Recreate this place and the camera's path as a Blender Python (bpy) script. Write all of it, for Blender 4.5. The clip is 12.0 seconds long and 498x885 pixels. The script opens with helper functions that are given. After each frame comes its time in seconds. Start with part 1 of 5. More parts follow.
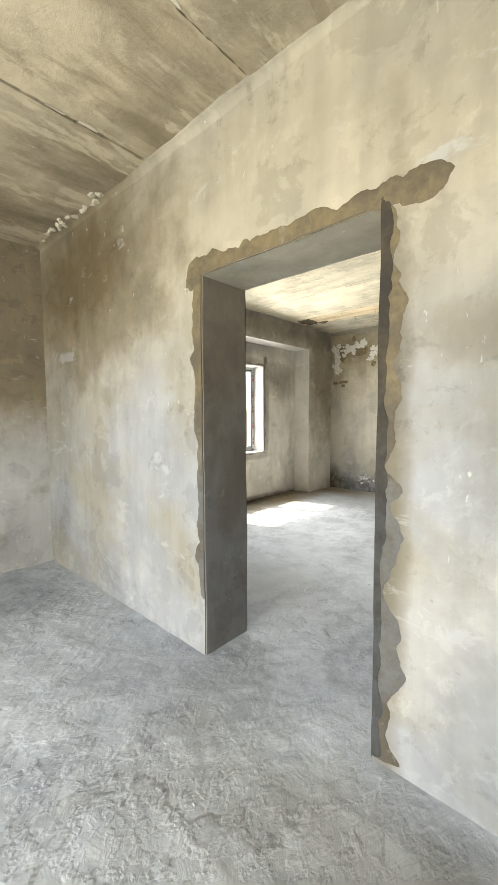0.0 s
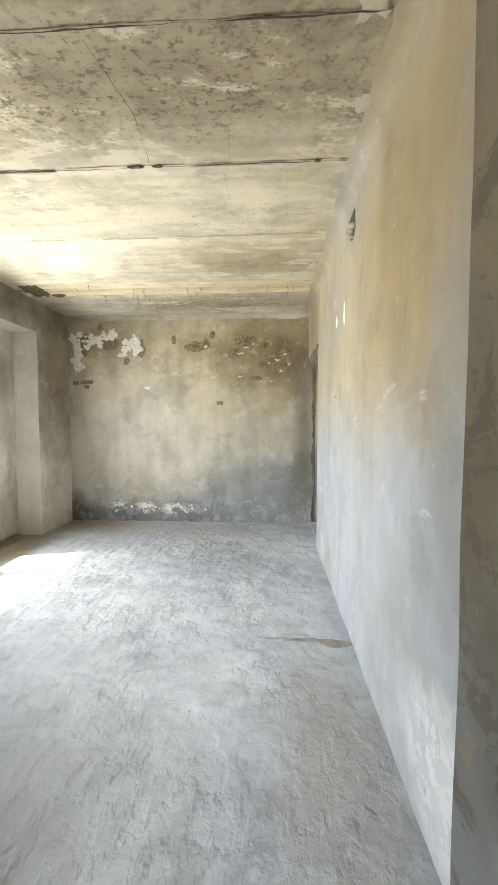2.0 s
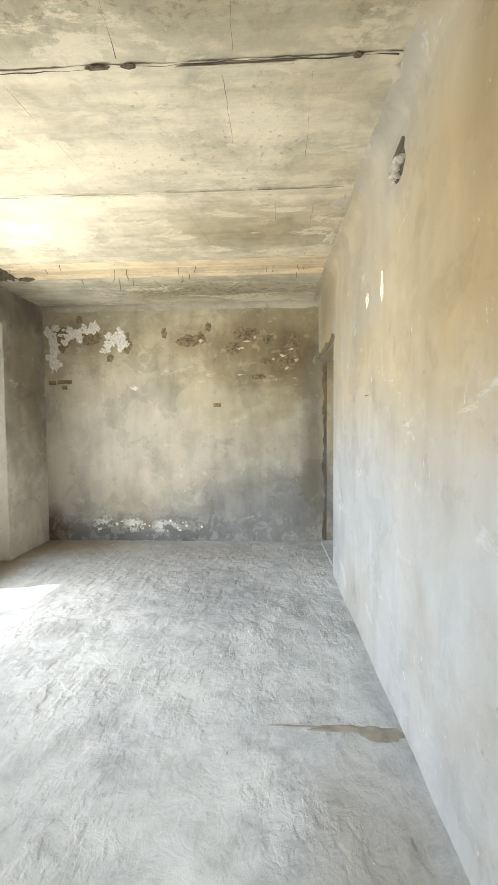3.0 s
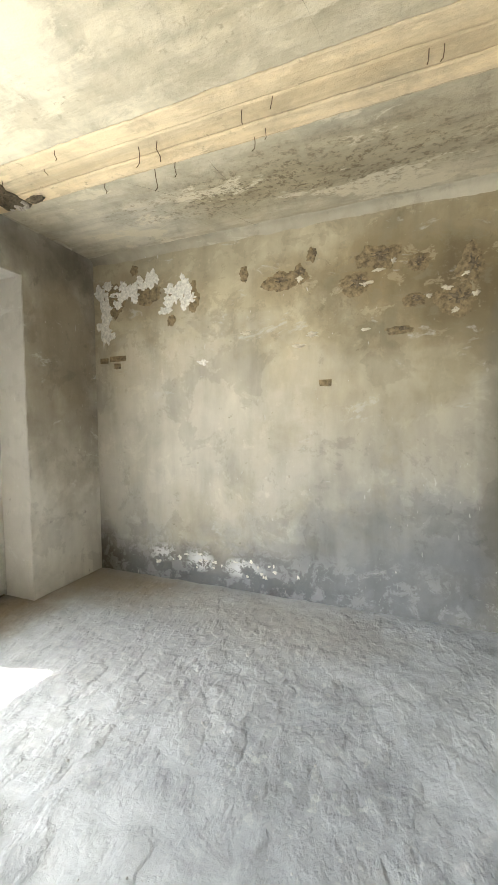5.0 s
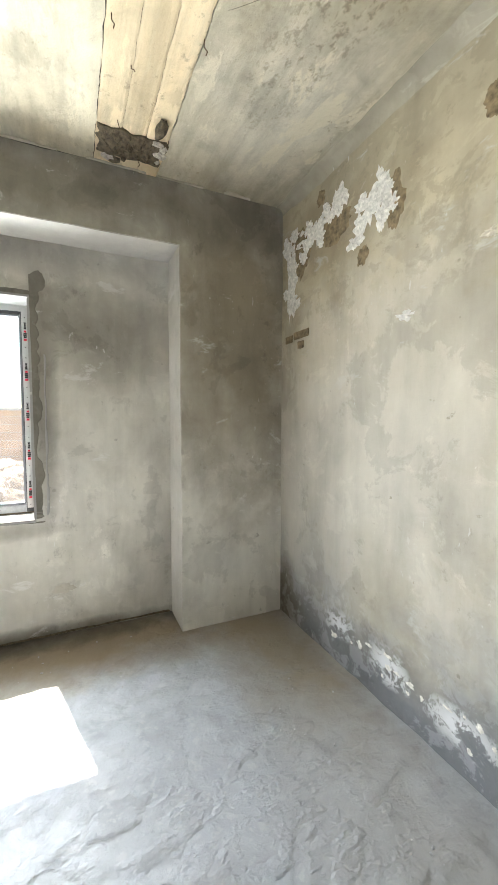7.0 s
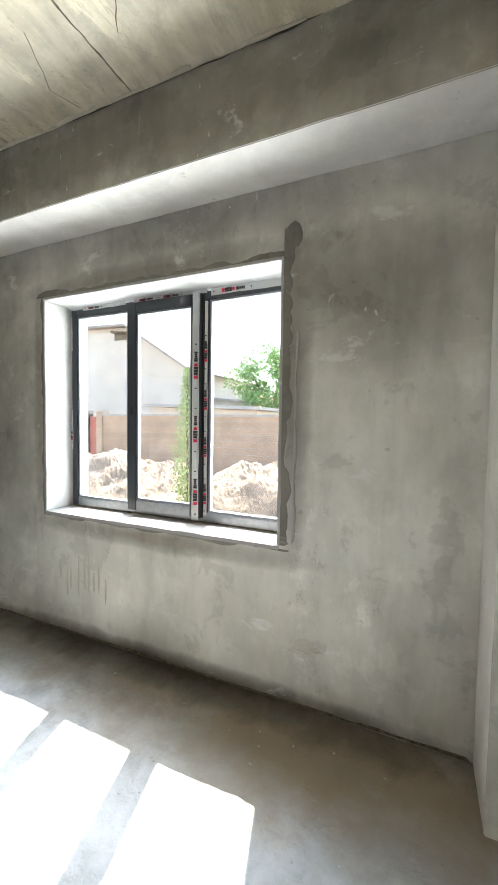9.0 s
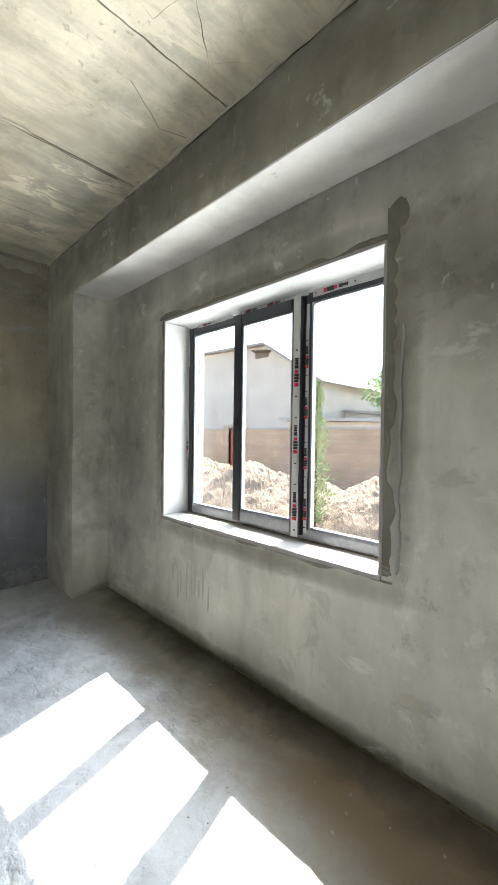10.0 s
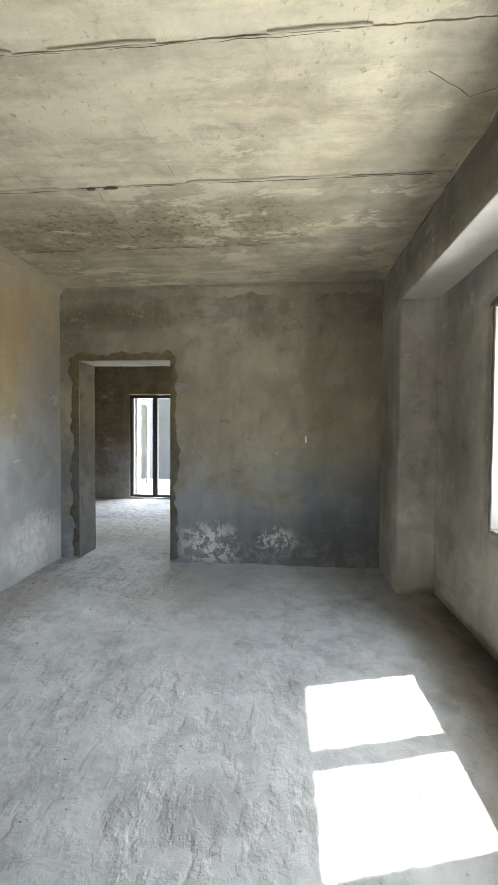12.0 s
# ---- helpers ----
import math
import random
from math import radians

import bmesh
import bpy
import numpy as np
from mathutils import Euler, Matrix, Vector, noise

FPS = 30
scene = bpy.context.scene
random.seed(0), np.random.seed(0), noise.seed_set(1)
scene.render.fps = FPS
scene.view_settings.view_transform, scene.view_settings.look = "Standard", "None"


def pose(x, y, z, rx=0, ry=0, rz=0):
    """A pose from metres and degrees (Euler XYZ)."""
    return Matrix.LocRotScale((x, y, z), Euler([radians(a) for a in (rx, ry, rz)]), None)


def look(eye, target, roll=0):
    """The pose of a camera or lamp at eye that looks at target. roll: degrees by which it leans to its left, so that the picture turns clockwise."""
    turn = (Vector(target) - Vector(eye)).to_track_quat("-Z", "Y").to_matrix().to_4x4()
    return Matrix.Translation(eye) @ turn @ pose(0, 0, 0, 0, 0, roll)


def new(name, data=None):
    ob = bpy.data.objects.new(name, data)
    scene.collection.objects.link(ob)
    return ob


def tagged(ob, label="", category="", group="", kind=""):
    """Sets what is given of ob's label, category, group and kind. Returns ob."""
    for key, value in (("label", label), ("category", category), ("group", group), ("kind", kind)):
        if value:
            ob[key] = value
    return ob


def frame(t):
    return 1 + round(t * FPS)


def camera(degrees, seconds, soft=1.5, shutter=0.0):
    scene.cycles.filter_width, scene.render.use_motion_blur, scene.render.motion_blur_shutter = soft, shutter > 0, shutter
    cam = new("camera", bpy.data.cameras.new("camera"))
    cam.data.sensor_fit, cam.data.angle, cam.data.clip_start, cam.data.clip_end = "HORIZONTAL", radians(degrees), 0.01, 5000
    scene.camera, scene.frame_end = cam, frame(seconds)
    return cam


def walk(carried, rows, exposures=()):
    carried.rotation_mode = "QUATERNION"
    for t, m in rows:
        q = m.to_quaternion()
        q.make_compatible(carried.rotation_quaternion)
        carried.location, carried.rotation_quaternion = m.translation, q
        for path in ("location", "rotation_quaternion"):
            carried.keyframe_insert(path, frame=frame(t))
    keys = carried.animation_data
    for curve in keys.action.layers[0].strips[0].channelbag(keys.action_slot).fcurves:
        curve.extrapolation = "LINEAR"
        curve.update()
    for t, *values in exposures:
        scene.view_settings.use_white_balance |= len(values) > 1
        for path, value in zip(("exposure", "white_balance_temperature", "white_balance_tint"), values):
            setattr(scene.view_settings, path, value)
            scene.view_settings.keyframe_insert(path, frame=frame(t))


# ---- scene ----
cam = camera(65.8, 12.0)
PATH = [
    (0, (-0.002, 0.089, 1.467), (-1.345, 1.564, 1.327), -0.3),
    (0.5, (-0.291, 0.342, 1.498), (-1.214, 2.111, 1.361), -0.4),
    (1, (-0.538, 0.671, 1.488), (-1.084, 2.59, 1.356), -0.3),
    (1.5, (-0.847, 0.964, 1.485), (-1.096, 2.944, 1.364), -0.0),
    (2, (-1.003, 1.274, 1.509), (-1.112, 3.268, 1.403), -0.0),
    (2.5, (-1.054, 1.678, 1.54), (-1.129, 3.675, 1.446), -0.2),
    (2.7, (-1.079, 1.797, 1.539), (-1.156, 3.794, 1.446), -0.3),
    (4.3, (-1.187, 3.21, 1.524), (-1.612, 5.161, 1.417), -0.4),
    (4.5, (-1.178, 3.434, 1.52), (-1.705, 5.361, 1.416), -0.5),
    (5, (-1.195, 3.926, 1.497), (-1.926, 5.784, 1.385), -0.5),
    (5.5, (-1.213, 4.398, 1.524), (-2.226, 6.117, 1.393), -0.5),
    (6, (-1.213, 4.818, 1.527), (-2.527, 6.321, 1.398), -0.4),
    (6.5, (-1.248, 5.182, 1.529), (-2.82, 6.411, 1.4), -0.2),
    (7, (-1.433, 5.522, 1.527), (-3.247, 6.355, 1.399), 0.1),
    (7.2, (-1.509, 5.646, 1.536), (-3.391, 6.31, 1.403), 0.1),
    (8.8, (-2.378, 5.985, 1.47), (-4.25, 5.286, 1.372), 0.5),
    (9, (-2.487, 5.954, 1.474), (-4.309, 5.135, 1.378), 0.8),
    (9.5, (-2.658, 5.976, 1.479), (-4.311, 4.852, 1.418), 0.8),
    (10, (-2.74, 6.065, 1.455), (-4.162, 4.658, 1.42), 0.8),
    (10.5, (-2.793, 6.107, 1.488), (-3.888, 4.435, 1.426), 0.7),
    (11, (-2.939, 6.076, 1.459), (-3.63, 4.199, 1.404), 0.7),
    (11.5, (-2.995, 6.115, 1.474), (-3.246, 4.132, 1.409), 0.6),
    (12, (-2.982, 6.209, 1.479), (-2.814, 4.217, 1.422), 0.4),
]
EXPOSURES = [(0, 3.95, 7550, 10), (0.5, 3.92, 7500, 10), (1, 3.9, 7250, 10), (2, 4.12, 7200, 10), (2.5, 4.12, 7450, 10), (5.5, 4.12, 7400, 10), (7.2, 4.25, 6750, 10), (9, 3.85, 6650, 10), (10.5, 3.42, 6700, 10), (12, 3.2, 7050, 10)]
walk(cam, [(t, look(eye, target, roll)) for t, eye, target, roll in PATH], EXPOSURES)

# ---- daylight ----
SUN_WAY = Vector((1.0, 0.26, -1.447)).normalized()
world = bpy.data.worlds.new("sky")
scene.world = world
world.use_nodes = True
wn = world.node_tree.nodes
sky = wn.new("ShaderNodeTexSky")
sky.sky_type = "NISHITA"
sky.sun_disc = False
sky.sun_elevation = math.asin(-SUN_WAY.z)
sky.sun_rotation = math.atan2(-SUN_WAY.x, -SUN_WAY.y)
sky.dust_density = 2.0
wn["Background"].inputs["Strength"].default_value = 0.15
world.node_tree.links.new(sky.outputs[0], wn["Background"].inputs["Color"])
sun = new("sun", bpy.data.lights.new("sun", "SUN"))
sun.data.energy = 3.2
sun.data.angle = radians(0.6)
sun.data.color = (1.0, 0.95, 0.87)
sun.matrix_world = look((-20, 0, 30), Vector((-20, 0, 30)) + SUN_WAY)


def sky_lamp(name, at, toward, w, h, watts):
    """Stands in for the sky's light in a window's or door's opening."""
    lamp = new(name, bpy.data.lights.new(name, "AREA"))
    lamp.data.shape, lamp.data.size, lamp.data.size_y = "RECTANGLE", w, h
    lamp.data.energy = watts
    lamp.data.color = (0.88, 0.95, 1.0)
    lamp.matrix_world = look(at, Vector(at) + Vector(toward))
    return lamp


sky_lamp("window_daylight", (-5.05, 4.4, 1.55), (1, 0.28, 0.06), 2.1, 1.9, 30)
sky_lamp("balcony_daylight", (-1.05, -2.3, 1.2), (0, 1, 0), 2.6, 2.1, 24)

# ---- materials ----
def mat(name, rough=0.9, metal=0.0):
    m = bpy.data.materials.new(name)
    m.use_nodes = True
    b = m.node_tree.nodes["Principled BSDF"]
    b.inputs["Roughness"].default_value = rough
    b.inputs["Metallic"].default_value = metal
    return m, m.node_tree.nodes, m.node_tree.links, b


def tex(nodes, links, kind, scale, detail=4.0, rough=0.6, stretch=None, shift=0.0, warp=None):
    """A noise-like texture in metres; returns its value socket."""
    co = nodes.new("ShaderNodeTexCoord").outputs["Object"]
    mp = nodes.new("ShaderNodeMapping")
    mp.inputs["Location"].default_value = (shift, shift * 1.7, shift * 0.6)
    mp.inputs["Scale"].default_value = stretch or (1, 1, 1)
    links.new(co, mp.inputs["Vector"])
    vec = mp.outputs[0]
    if warp:
        wz = nodes.new("ShaderNodeTexNoise")
        wz.inputs["Scale"].default_value = warp[0]
        links.new(vec, wz.inputs["Vector"])
        mx = nodes.new("ShaderNodeVectorMath")
        mx.operation = "MULTIPLY_ADD"
        links.new(wz.outputs["Color"], mx.inputs[0])
        mx.inputs[1].default_value = (warp[1],) * 3
        links.new(vec, mx.inputs[2])
        vec = mx.outputs[0]
    if kind == "noise":
        n = nodes.new("ShaderNodeTexNoise")
        n.inputs["Detail"].default_value = detail
        n.inputs["Roughness"].default_value = rough
        out = n.outputs[0]
    else:
        n = nodes.new("ShaderNodeTexVoronoi")
        n.feature = kind
        out = n.outputs["Distance"]
    n.inputs["Scale"].default_value = scale
    links.new(vec, n.inputs["Vector"])
    return out


def ramp(nodes, links, src, stops):
    r = nodes.new("ShaderNodeValToRGB")
    e = r.color_ramp.elements
    while len(e) < len(stops):
        e.new(0.5)
    for el, (p, c) in zip(e, stops):
        el.position = p
        el.color = (*c, 1) if len(c) == 3 else (c[0], c[0], c[0], 1)
    links.new(src, r.inputs[0])
    return r.outputs[0]


def mixc(nodes, links, fac, a, b, mode="MIX"):
    m = nodes.new("ShaderNodeMix")
    m.data_type, m.blend_type = "RGBA", mode
    for sock, v in ((m.inputs[0], fac), (m.inputs[6], a), (m.inputs[7], b)):
        if isinstance(v, (int, float)):
            sock.default_value = v
        elif isinstance(v, tuple):
            sock.default_value = (*v, 1)
        else:
            links.new(v, sock)
    return m.outputs[2]


def math2(nodes, links, op, a, b):
    m = nodes.new("ShaderNodeMath")
    m.operation = op
    for sock, v in ((m.inputs[0], a), (m.inputs[1], b)):
        if isinstance(v, (int, float)):
            sock.default_value = v
        else:
            links.new(v, sock)
    return m.outputs[0]


def bump(nodes, links, b, layers):
    """layers: (height socket, strength, distance), chained."""
    prev = None
    for h, s, d in layers:
        n = nodes.new("ShaderNodeBump")
        n.inputs["Strength"].default_value = s
        n.inputs["Distance"].default_value = d
        links.new(h, n.inputs["Height"])
        if prev:
            links.new(prev, n.inputs["Normal"])
        prev = n.outputs[0]
    links.new(prev, b.inputs["Normal"])


def height(nodes, links, lo, hi, wobble, shift=0.0):
    """0 below lo, 1 above hi, along world z with a wavy edge."""
    co = nodes.new("ShaderNodeTexCoord").outputs["Object"]
    sp = nodes.new("ShaderNodeSeparateXYZ")
    links.new(co, sp.inputs[0])
    n = tex(nodes, links, "noise", 1.1, 5, 0.6, shift=shift)
    w = math2(nodes, links, "MULTIPLY_ADD", n, wobble * 2)
    m = w.node
    links.new(sp.outputs["Z"], m.inputs[2])
    mr = nodes.new("ShaderNodeMapRange")
    mr.interpolation_type = "SMOOTHSTEP"
    mr.inputs["From Min"].default_value = lo + wobble
    mr.inputs["From Max"].default_value = hi + wobble
    links.new(w, mr.inputs["Value"])
    return mr.outputs[0]


def zone_mask(n, l, centre, radii, shift, ragged=0.5):
    """1 inside an ellipsoid with a ragged edge, 0 outside: one stain or painted shade in one place."""
    co = n.new("ShaderNodeTexCoord").outputs["Object"]
    mp = n.new("ShaderNodeMapping")
    mp.vector_type = "TEXTURE"
    mp.inputs["Location"].default_value = centre
    mp.inputs["Scale"].default_value = radii
    l.new(co, mp.inputs["Vector"])
    ln = n.new("ShaderNodeVectorMath")
    ln.operation = "LENGTH"
    l.new(mp.outputs[0], ln.inputs[0])
    nz = tex(n, l, "noise", 3.2, 6, 0.62, shift=shift, warp=(2.5, 0.3))
    d = math2(n, l, "MULTIPLY_ADD", nz, ragged * 2)
    l.new(ln.outputs["Value"], d.node.inputs[2])
    return ramp(n, l, math2(n, l, "SUBTRACT", d, ragged), [(0.25, (1,)), (0.7, (0.55,)), (1.2, (0,))])


def plaster(name, low, high, stain, shift, split=(0.9, 1.9), salt=0.0, stains_and_shade=(), blotch=1.0, peel=None, crust=()):
    m, n, l, b = mat(name, 0.92)
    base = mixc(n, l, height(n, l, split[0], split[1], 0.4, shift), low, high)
    big = tex(n, l, "noise", 1.0, 6, 0.62, shift=shift, warp=(1.3, 0.6))
    base = mixc(n, l, ramp(n, l, big, [(0.47, (0,)), (0.60, (0.8 * blotch,))]), base, stain)
    for k, (c, r, col, f) in enumerate(stains_and_shade):
        base = mixc(n, l, math2(n, l, "MULTIPLY", zone_mask(n, l, c, r, shift + 5 * k), f), base, col)
    trowel = tex(n, l, "noise", 2.2, 6, 0.55, stretch=(1, 1, 0.7), shift=shift + 3, warp=(1.6, 0.5))
    base = mixc(n, l, 0.9 * blotch, base, ramp(n, l, trowel, [(0.34, (0.80,)), (0.46, (0.96,)), (0.55, (1.03,)), (0.7, (1.16,))]), "MULTIPLY")
    wash = tex(n, l, "noise", 6.0, 6, 0.6, stretch=(1, 1, 0.16), shift=shift + 8, warp=(2, 0.25))
    base = mixc(n, l, 0.6 * blotch, base, ramp(n, l, wash, [(0.34, (0.84,)), (0.5, (1.0,)), (0.66, (1.12,))]), "MULTIPLY")
    coat = tex(n, l, "noise", 1.7, 10, 0.66, shift=shift + 17, warp=(2.4, 0.35))
    base = mixc(n, l, 0.8 * blotch, base, ramp(n, l, coat, [(0.41, (0.82,)), (0.435, (1.0,)), (0.56, (1.0,)), (0.58, (1.10,))]), "MULTIPLY")
    scuff = tex(n, l, "noise", 8.0, 10, 0.76, stretch=(1, 1, 0.8), shift=shift + 27, warp=(5, 0.12))
    where = ramp(n, l, tex(n, l, "noise", 1.3, 4, 0.5, shift=shift + 41), [(0.44, (0.12,)), (0.60, (1,))])
    worn = mixc(n, l, 1.0, base, ramp(n, l, scuff, [(0.36, (0.76,)), (0.43, (0.98,)), (0.57, (1.0,)), (0.63, (1.15,))]), "MULTIPLY")
    base = mixc(n, l, math2(n, l, "MULTIPLY", where, blotch), base, worn)
    if peel:
        flake = tex(n, l, "noise", 5.0, 11, 0.72, stretch=(0.8, 0.8, 1.1), shift=shift + 53, warp=(3, 0.25))
        band = math2(n, l, "MULTIPLY", height(n, l, peel[0], peel[1], 0.35, shift + 2), peel[2])
        dark_f = math2(n, l, "MULTIPLY", ramp(n, l, flake, [(0.545, (0,)), (0.575, (0.85,))]), band)
        base = mixc(n, l, dark_f, base, tuple(c * 0.72 for c in stain))
        pale_f = math2(n, l, "MULTIPLY", ramp(n, l, flake, [(0.40, (0.75,)), (0.425, (0,))]), band)
        base = mixc(n, l, pale_f, base, tuple(min(0.7, c * 1.22) for c in high))
    smear = tex(n, l, "noise", 3.4, 9, 0.7, stretch=(0.6, 0.6, 1.4), shift=shift + 13, warp=(3, 0.4))
    base = mixc(n, l, ramp(n, l, smear, [(0.61, (0,)), (0.66, (0.42,))]), base, tuple(min(0.75, c * 1.45) for c in low))
    nick = tex(n, l, "noise", 34, 3, 0.5, stretch=(1, 1, 0.35), shift=shift + 61, warp=(3, 0.2))
    base = mixc(n, l, math2(n, l, "MULTIPLY", ramp(n, l, nick, [(0.71, (0,)), (0.74, (0.6,))]), where), base, tuple(min(0.75, c * 1.6) for c in low))
    if salt:
        s1 = tex(n, l, "noise", 7.0, 8, 0.75, shift=shift + 21, warp=(5, 0.2))
        near = height(n, l, 0.2, 0.55, 0.2, shift + 5)
        inv = math2(n, l, "SUBTRACT", 1.0, near)
        f = math2(n, l, "MULTIPLY", ramp(n, l, s1, [(0.515, (0,)), (0.56, (0.95,))]), math2(n, l, "MULTIPLY", inv, salt))
        base = mixc(n, l, f, base, (0.62, 0.64, 0.68))
    for k, (c, r) in enumerate(crust):
        cr = tex(n, l, "noise", 11, 9, 0.72, shift=shift + 70 + k, warp=(5, 0.15))
        f = math2(n, l, "MULTIPLY", ramp(n, l, cr, [(0.48, (0,)), (0.53, (0.95,))]), zone_mask(n, l, c, r, shift + 80 + k))
        base = mixc(n, l, f, base, (0.64, 0.65, 0.67))
    dots = tex(n, l, "noise", 20, 4, 0.6, stretch=(1, 1, 0.6), shift=shift)
    base = mixc(n, l, ramp(n, l, dots, [(0.72, (0,)), (0.75, (0.5,))]), base, (0.66, 0.64, 0.6))
    dk = tex(n, l, "noise", 13, 5, 0.6, shift=shift + 31)
    base = mixc(n, l, ramp(n, l, dk, [(0.69, (0,)), (0.74, (0.5,))]), base, tuple(c * 0.5 for c in stain))
    l.new(base, b.inputs["Base Color"])
    fine = tex(n, l, "noise", 120, 4, 0.7)
    bump(n, l, b, [(trowel, 0.4, 0.02), (coat, 0.3, 0.012), (scuff, 0.35, 0.008), (fine, 0.3, 0.002)])
    return m


# zones at x 0.5 and 0.2 put the dimmer light there into the colour
m_south = plaster("door_wall_plaster", (0.315, 0.32, 0.33), (0.36, 0.32, 0.24), (0.295, 0.27, 0.215), 2.0, (1.3, 2.3), salt=0.12, blotch=1.0,
                  stains_and_shade=[((-3.25, 1.585, 2.6), (1.5, 1, 1.0), (0.125, 0.092, 0.046), 1.0), ((-0.1, 1.585, 1.75), (0.45, 1, 0.16), (0.20, 0.165, 0.11), 0.7), ((-0.25, 1.585, 0.55), (0.5, 1, 0.5), (0.50, 0.52, 0.55), 0.4), ((0.5, 1.585, 1.3), (1.0, 1, 1.7), (0.175, 0.165, 0.145), 0.75), ((-0.61, 1.585, 1.15), (0.10, 1, 1.6), (0.15, 0.128, 0.088), 0.9), ((0.2, 1.585, 0.25), (0.7, 1, 0.75), (0.16, 0.17, 0.19), 0.75)])
# end wall tone: paler left of centre, darker along the foot
m_north = plaster("end_wall_plaster", (0.36, 0.355, 0.34), (0.41, 0.355, 0.25), (0.31, 0.27, 0.19), 7.3, (0.2, 2.4), salt=0.2, crust=[((-3.32, 7, 0.25), (0.17, 1, 0.10)), ((-2.88, 7, 0.22), (0.16, 1, 0.11)), ((-2.48, 7, 0.19), (0.24, 1, 0.10))], peel=(1.9, 2.4, 0.4),
                  stains_and_shade=[((-3.1, 7, 1.35), (1.6, 1, 1.15), (0.51, 0.48, 0.42), 0.8), ((-0.8, 7, 2.5), (1.3, 1, 0.75), (0.20, 0.155, 0.085), 0.95), ((-2.06, 7, 2.63), (0.34, 1, 0.24), (0.22, 0.17, 0.095), 0.7), ((-1.45, 7, 2.60), (0.40, 1, 0.30), (0.20, 0.15, 0.08), 0.75), ((-0.80, 7, 2.40), (0.40, 1, 0.45), (0.16, 0.12, 0.065), 0.8), ((-3.5, 7, 2.66), (0.8, 1, 0.28), (0.24, 0.19, 0.12), 0.7), ((-2.6, 7, 0.0), (2.6, 1, 0.42), (0.13, 0.137, 0.15), 0.95), ((-0.9, 7, 0.3), (1.5, 1, 0.8), (0.17, 0.182, 0.205), 0.8), ((-0.5, 7, 1.2), (0.2, 1, 1.5), (0.17, 0.155, 0.125), 0.85), ((-3.98, 7, 0.1), (0.3, 1, 0.4), (0.11, 0.09, 0.06), 0.9)])
# dim lower tone and dark foot put this side's shade into the colour
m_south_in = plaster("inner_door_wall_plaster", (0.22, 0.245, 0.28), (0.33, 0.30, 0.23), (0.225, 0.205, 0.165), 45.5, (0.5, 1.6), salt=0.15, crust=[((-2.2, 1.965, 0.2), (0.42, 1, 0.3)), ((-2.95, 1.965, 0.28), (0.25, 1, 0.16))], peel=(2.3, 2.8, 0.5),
                     stains_and_shade=[((-1.1, 1.965, 2.76), (0.95, 0.5, 0.2), (0.17, 0.145, 0.10), 0.9), ((-3.2, 1.965, 0.25), (1.3, 0.5, 0.45), (0.15, 0.16, 0.175), 0.8)])
# zone at y 2.2 is the south end's shade, put into the plaster colour
m_east = plaster("side_wall_plaster", (0.37, 0.395, 0.435), (0.37, 0.315, 0.225), (0.325, 0.315, 0.295), 11.7, (0.9, 2.1), salt=0.1, blotch=0.65, crust=[((-0.44, 2.45, 0.32), (1, 0.42, 0.34))],
                 stains_and_shade=[((-0.44, 2.8, 2.35), (1, 1.3, 1.0), (0.325, 0.245, 0.135), 0.95), ((-0.44, 6.4, 2.75), (1, 0.7, 0.55), (0.23, 0.18, 0.105), 0.8), ((-0.44, 2.2, 1.4), (1, 0.6, 1.4), (0.24, 0.245, 0.255), 0.7), ((-0.44, 2.4, 0.3), (1, 0.6, 0.35), (0.62, 0.65, 0.70), 0.6)])
# foot and south-end zones put shade into the colour, over some dirt
m_west = plaster("window_wall_plaster", (0.62, 0.60, 0.55), (0.58, 0.56, 0.51), (0.47, 0.448, 0.40), 17.1, (0.5, 2.2),
                 stains_and_shade=[((-4.05, 6.65, 2.2), (0.4, 0.75, 1.6), (0.25, 0.213, 0.155), 0.9), ((-4.38, 4.6, 0.45), (0.5, 1.3, 0.40), (0.56, 0.535, 0.46), 0.8), ((-4.05, 4.5, 2.9), (0.3, 3.5, 0.35), (0.18, 0.165, 0.135), 0.9), ((-4.38, 5.8, 2.1), (0.5, 0.7, 0.4), (0.27, 0.25, 0.22), 0.8), ((-4.38, 4.4, 2.58), (0.5, 1.9, 0.22), (0.31, 0.29, 0.26), 0.8), ((-4.38, 2.95, 1.5), (0.5, 0.6, 1.4), (0.28, 0.265, 0.235), 0.85), ((-4.05, 2.2, 1.3), (0.6, 0.5, 2.0), (0.24, 0.225, 0.19), 0.85), ((-4.38, 4.4, 2.37), (0.5, 1.2, 0.10), (0.22, 0.205, 0.175), 0.9), ((-4.38, 5.35, 1.65), (0.5, 0.11, 1.0), (0.23, 0.213, 0.182), 0.9), ((-4.38, 3.47, 1.6), (0.5, 0.07, 0.95), (0.24, 0.22, 0.19), 0.85), ((-4.38, 4.5, 0.76), (0.5, 1.15, 0.085), (0.27, 0.245, 0.20), 0.9), ((-4.38, 4.4, 0.0), (0.5, 2.4, 0.10), (0.12, 0.105, 0.08), 0.9)])
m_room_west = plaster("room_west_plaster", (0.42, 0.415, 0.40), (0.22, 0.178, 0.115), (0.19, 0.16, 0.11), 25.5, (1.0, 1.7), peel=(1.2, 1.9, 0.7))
# brown is its own; the extra dark is backlit shade put into the colour
m_room1_shaded = plaster("shaded_room_plaster", (0.31, 0.31, 0.31), (0.20, 0.163, 0.11), (0.155, 0.126, 0.085), 23.9, (0.9, 1.5), peel=(1.0, 1.8, 0.8))


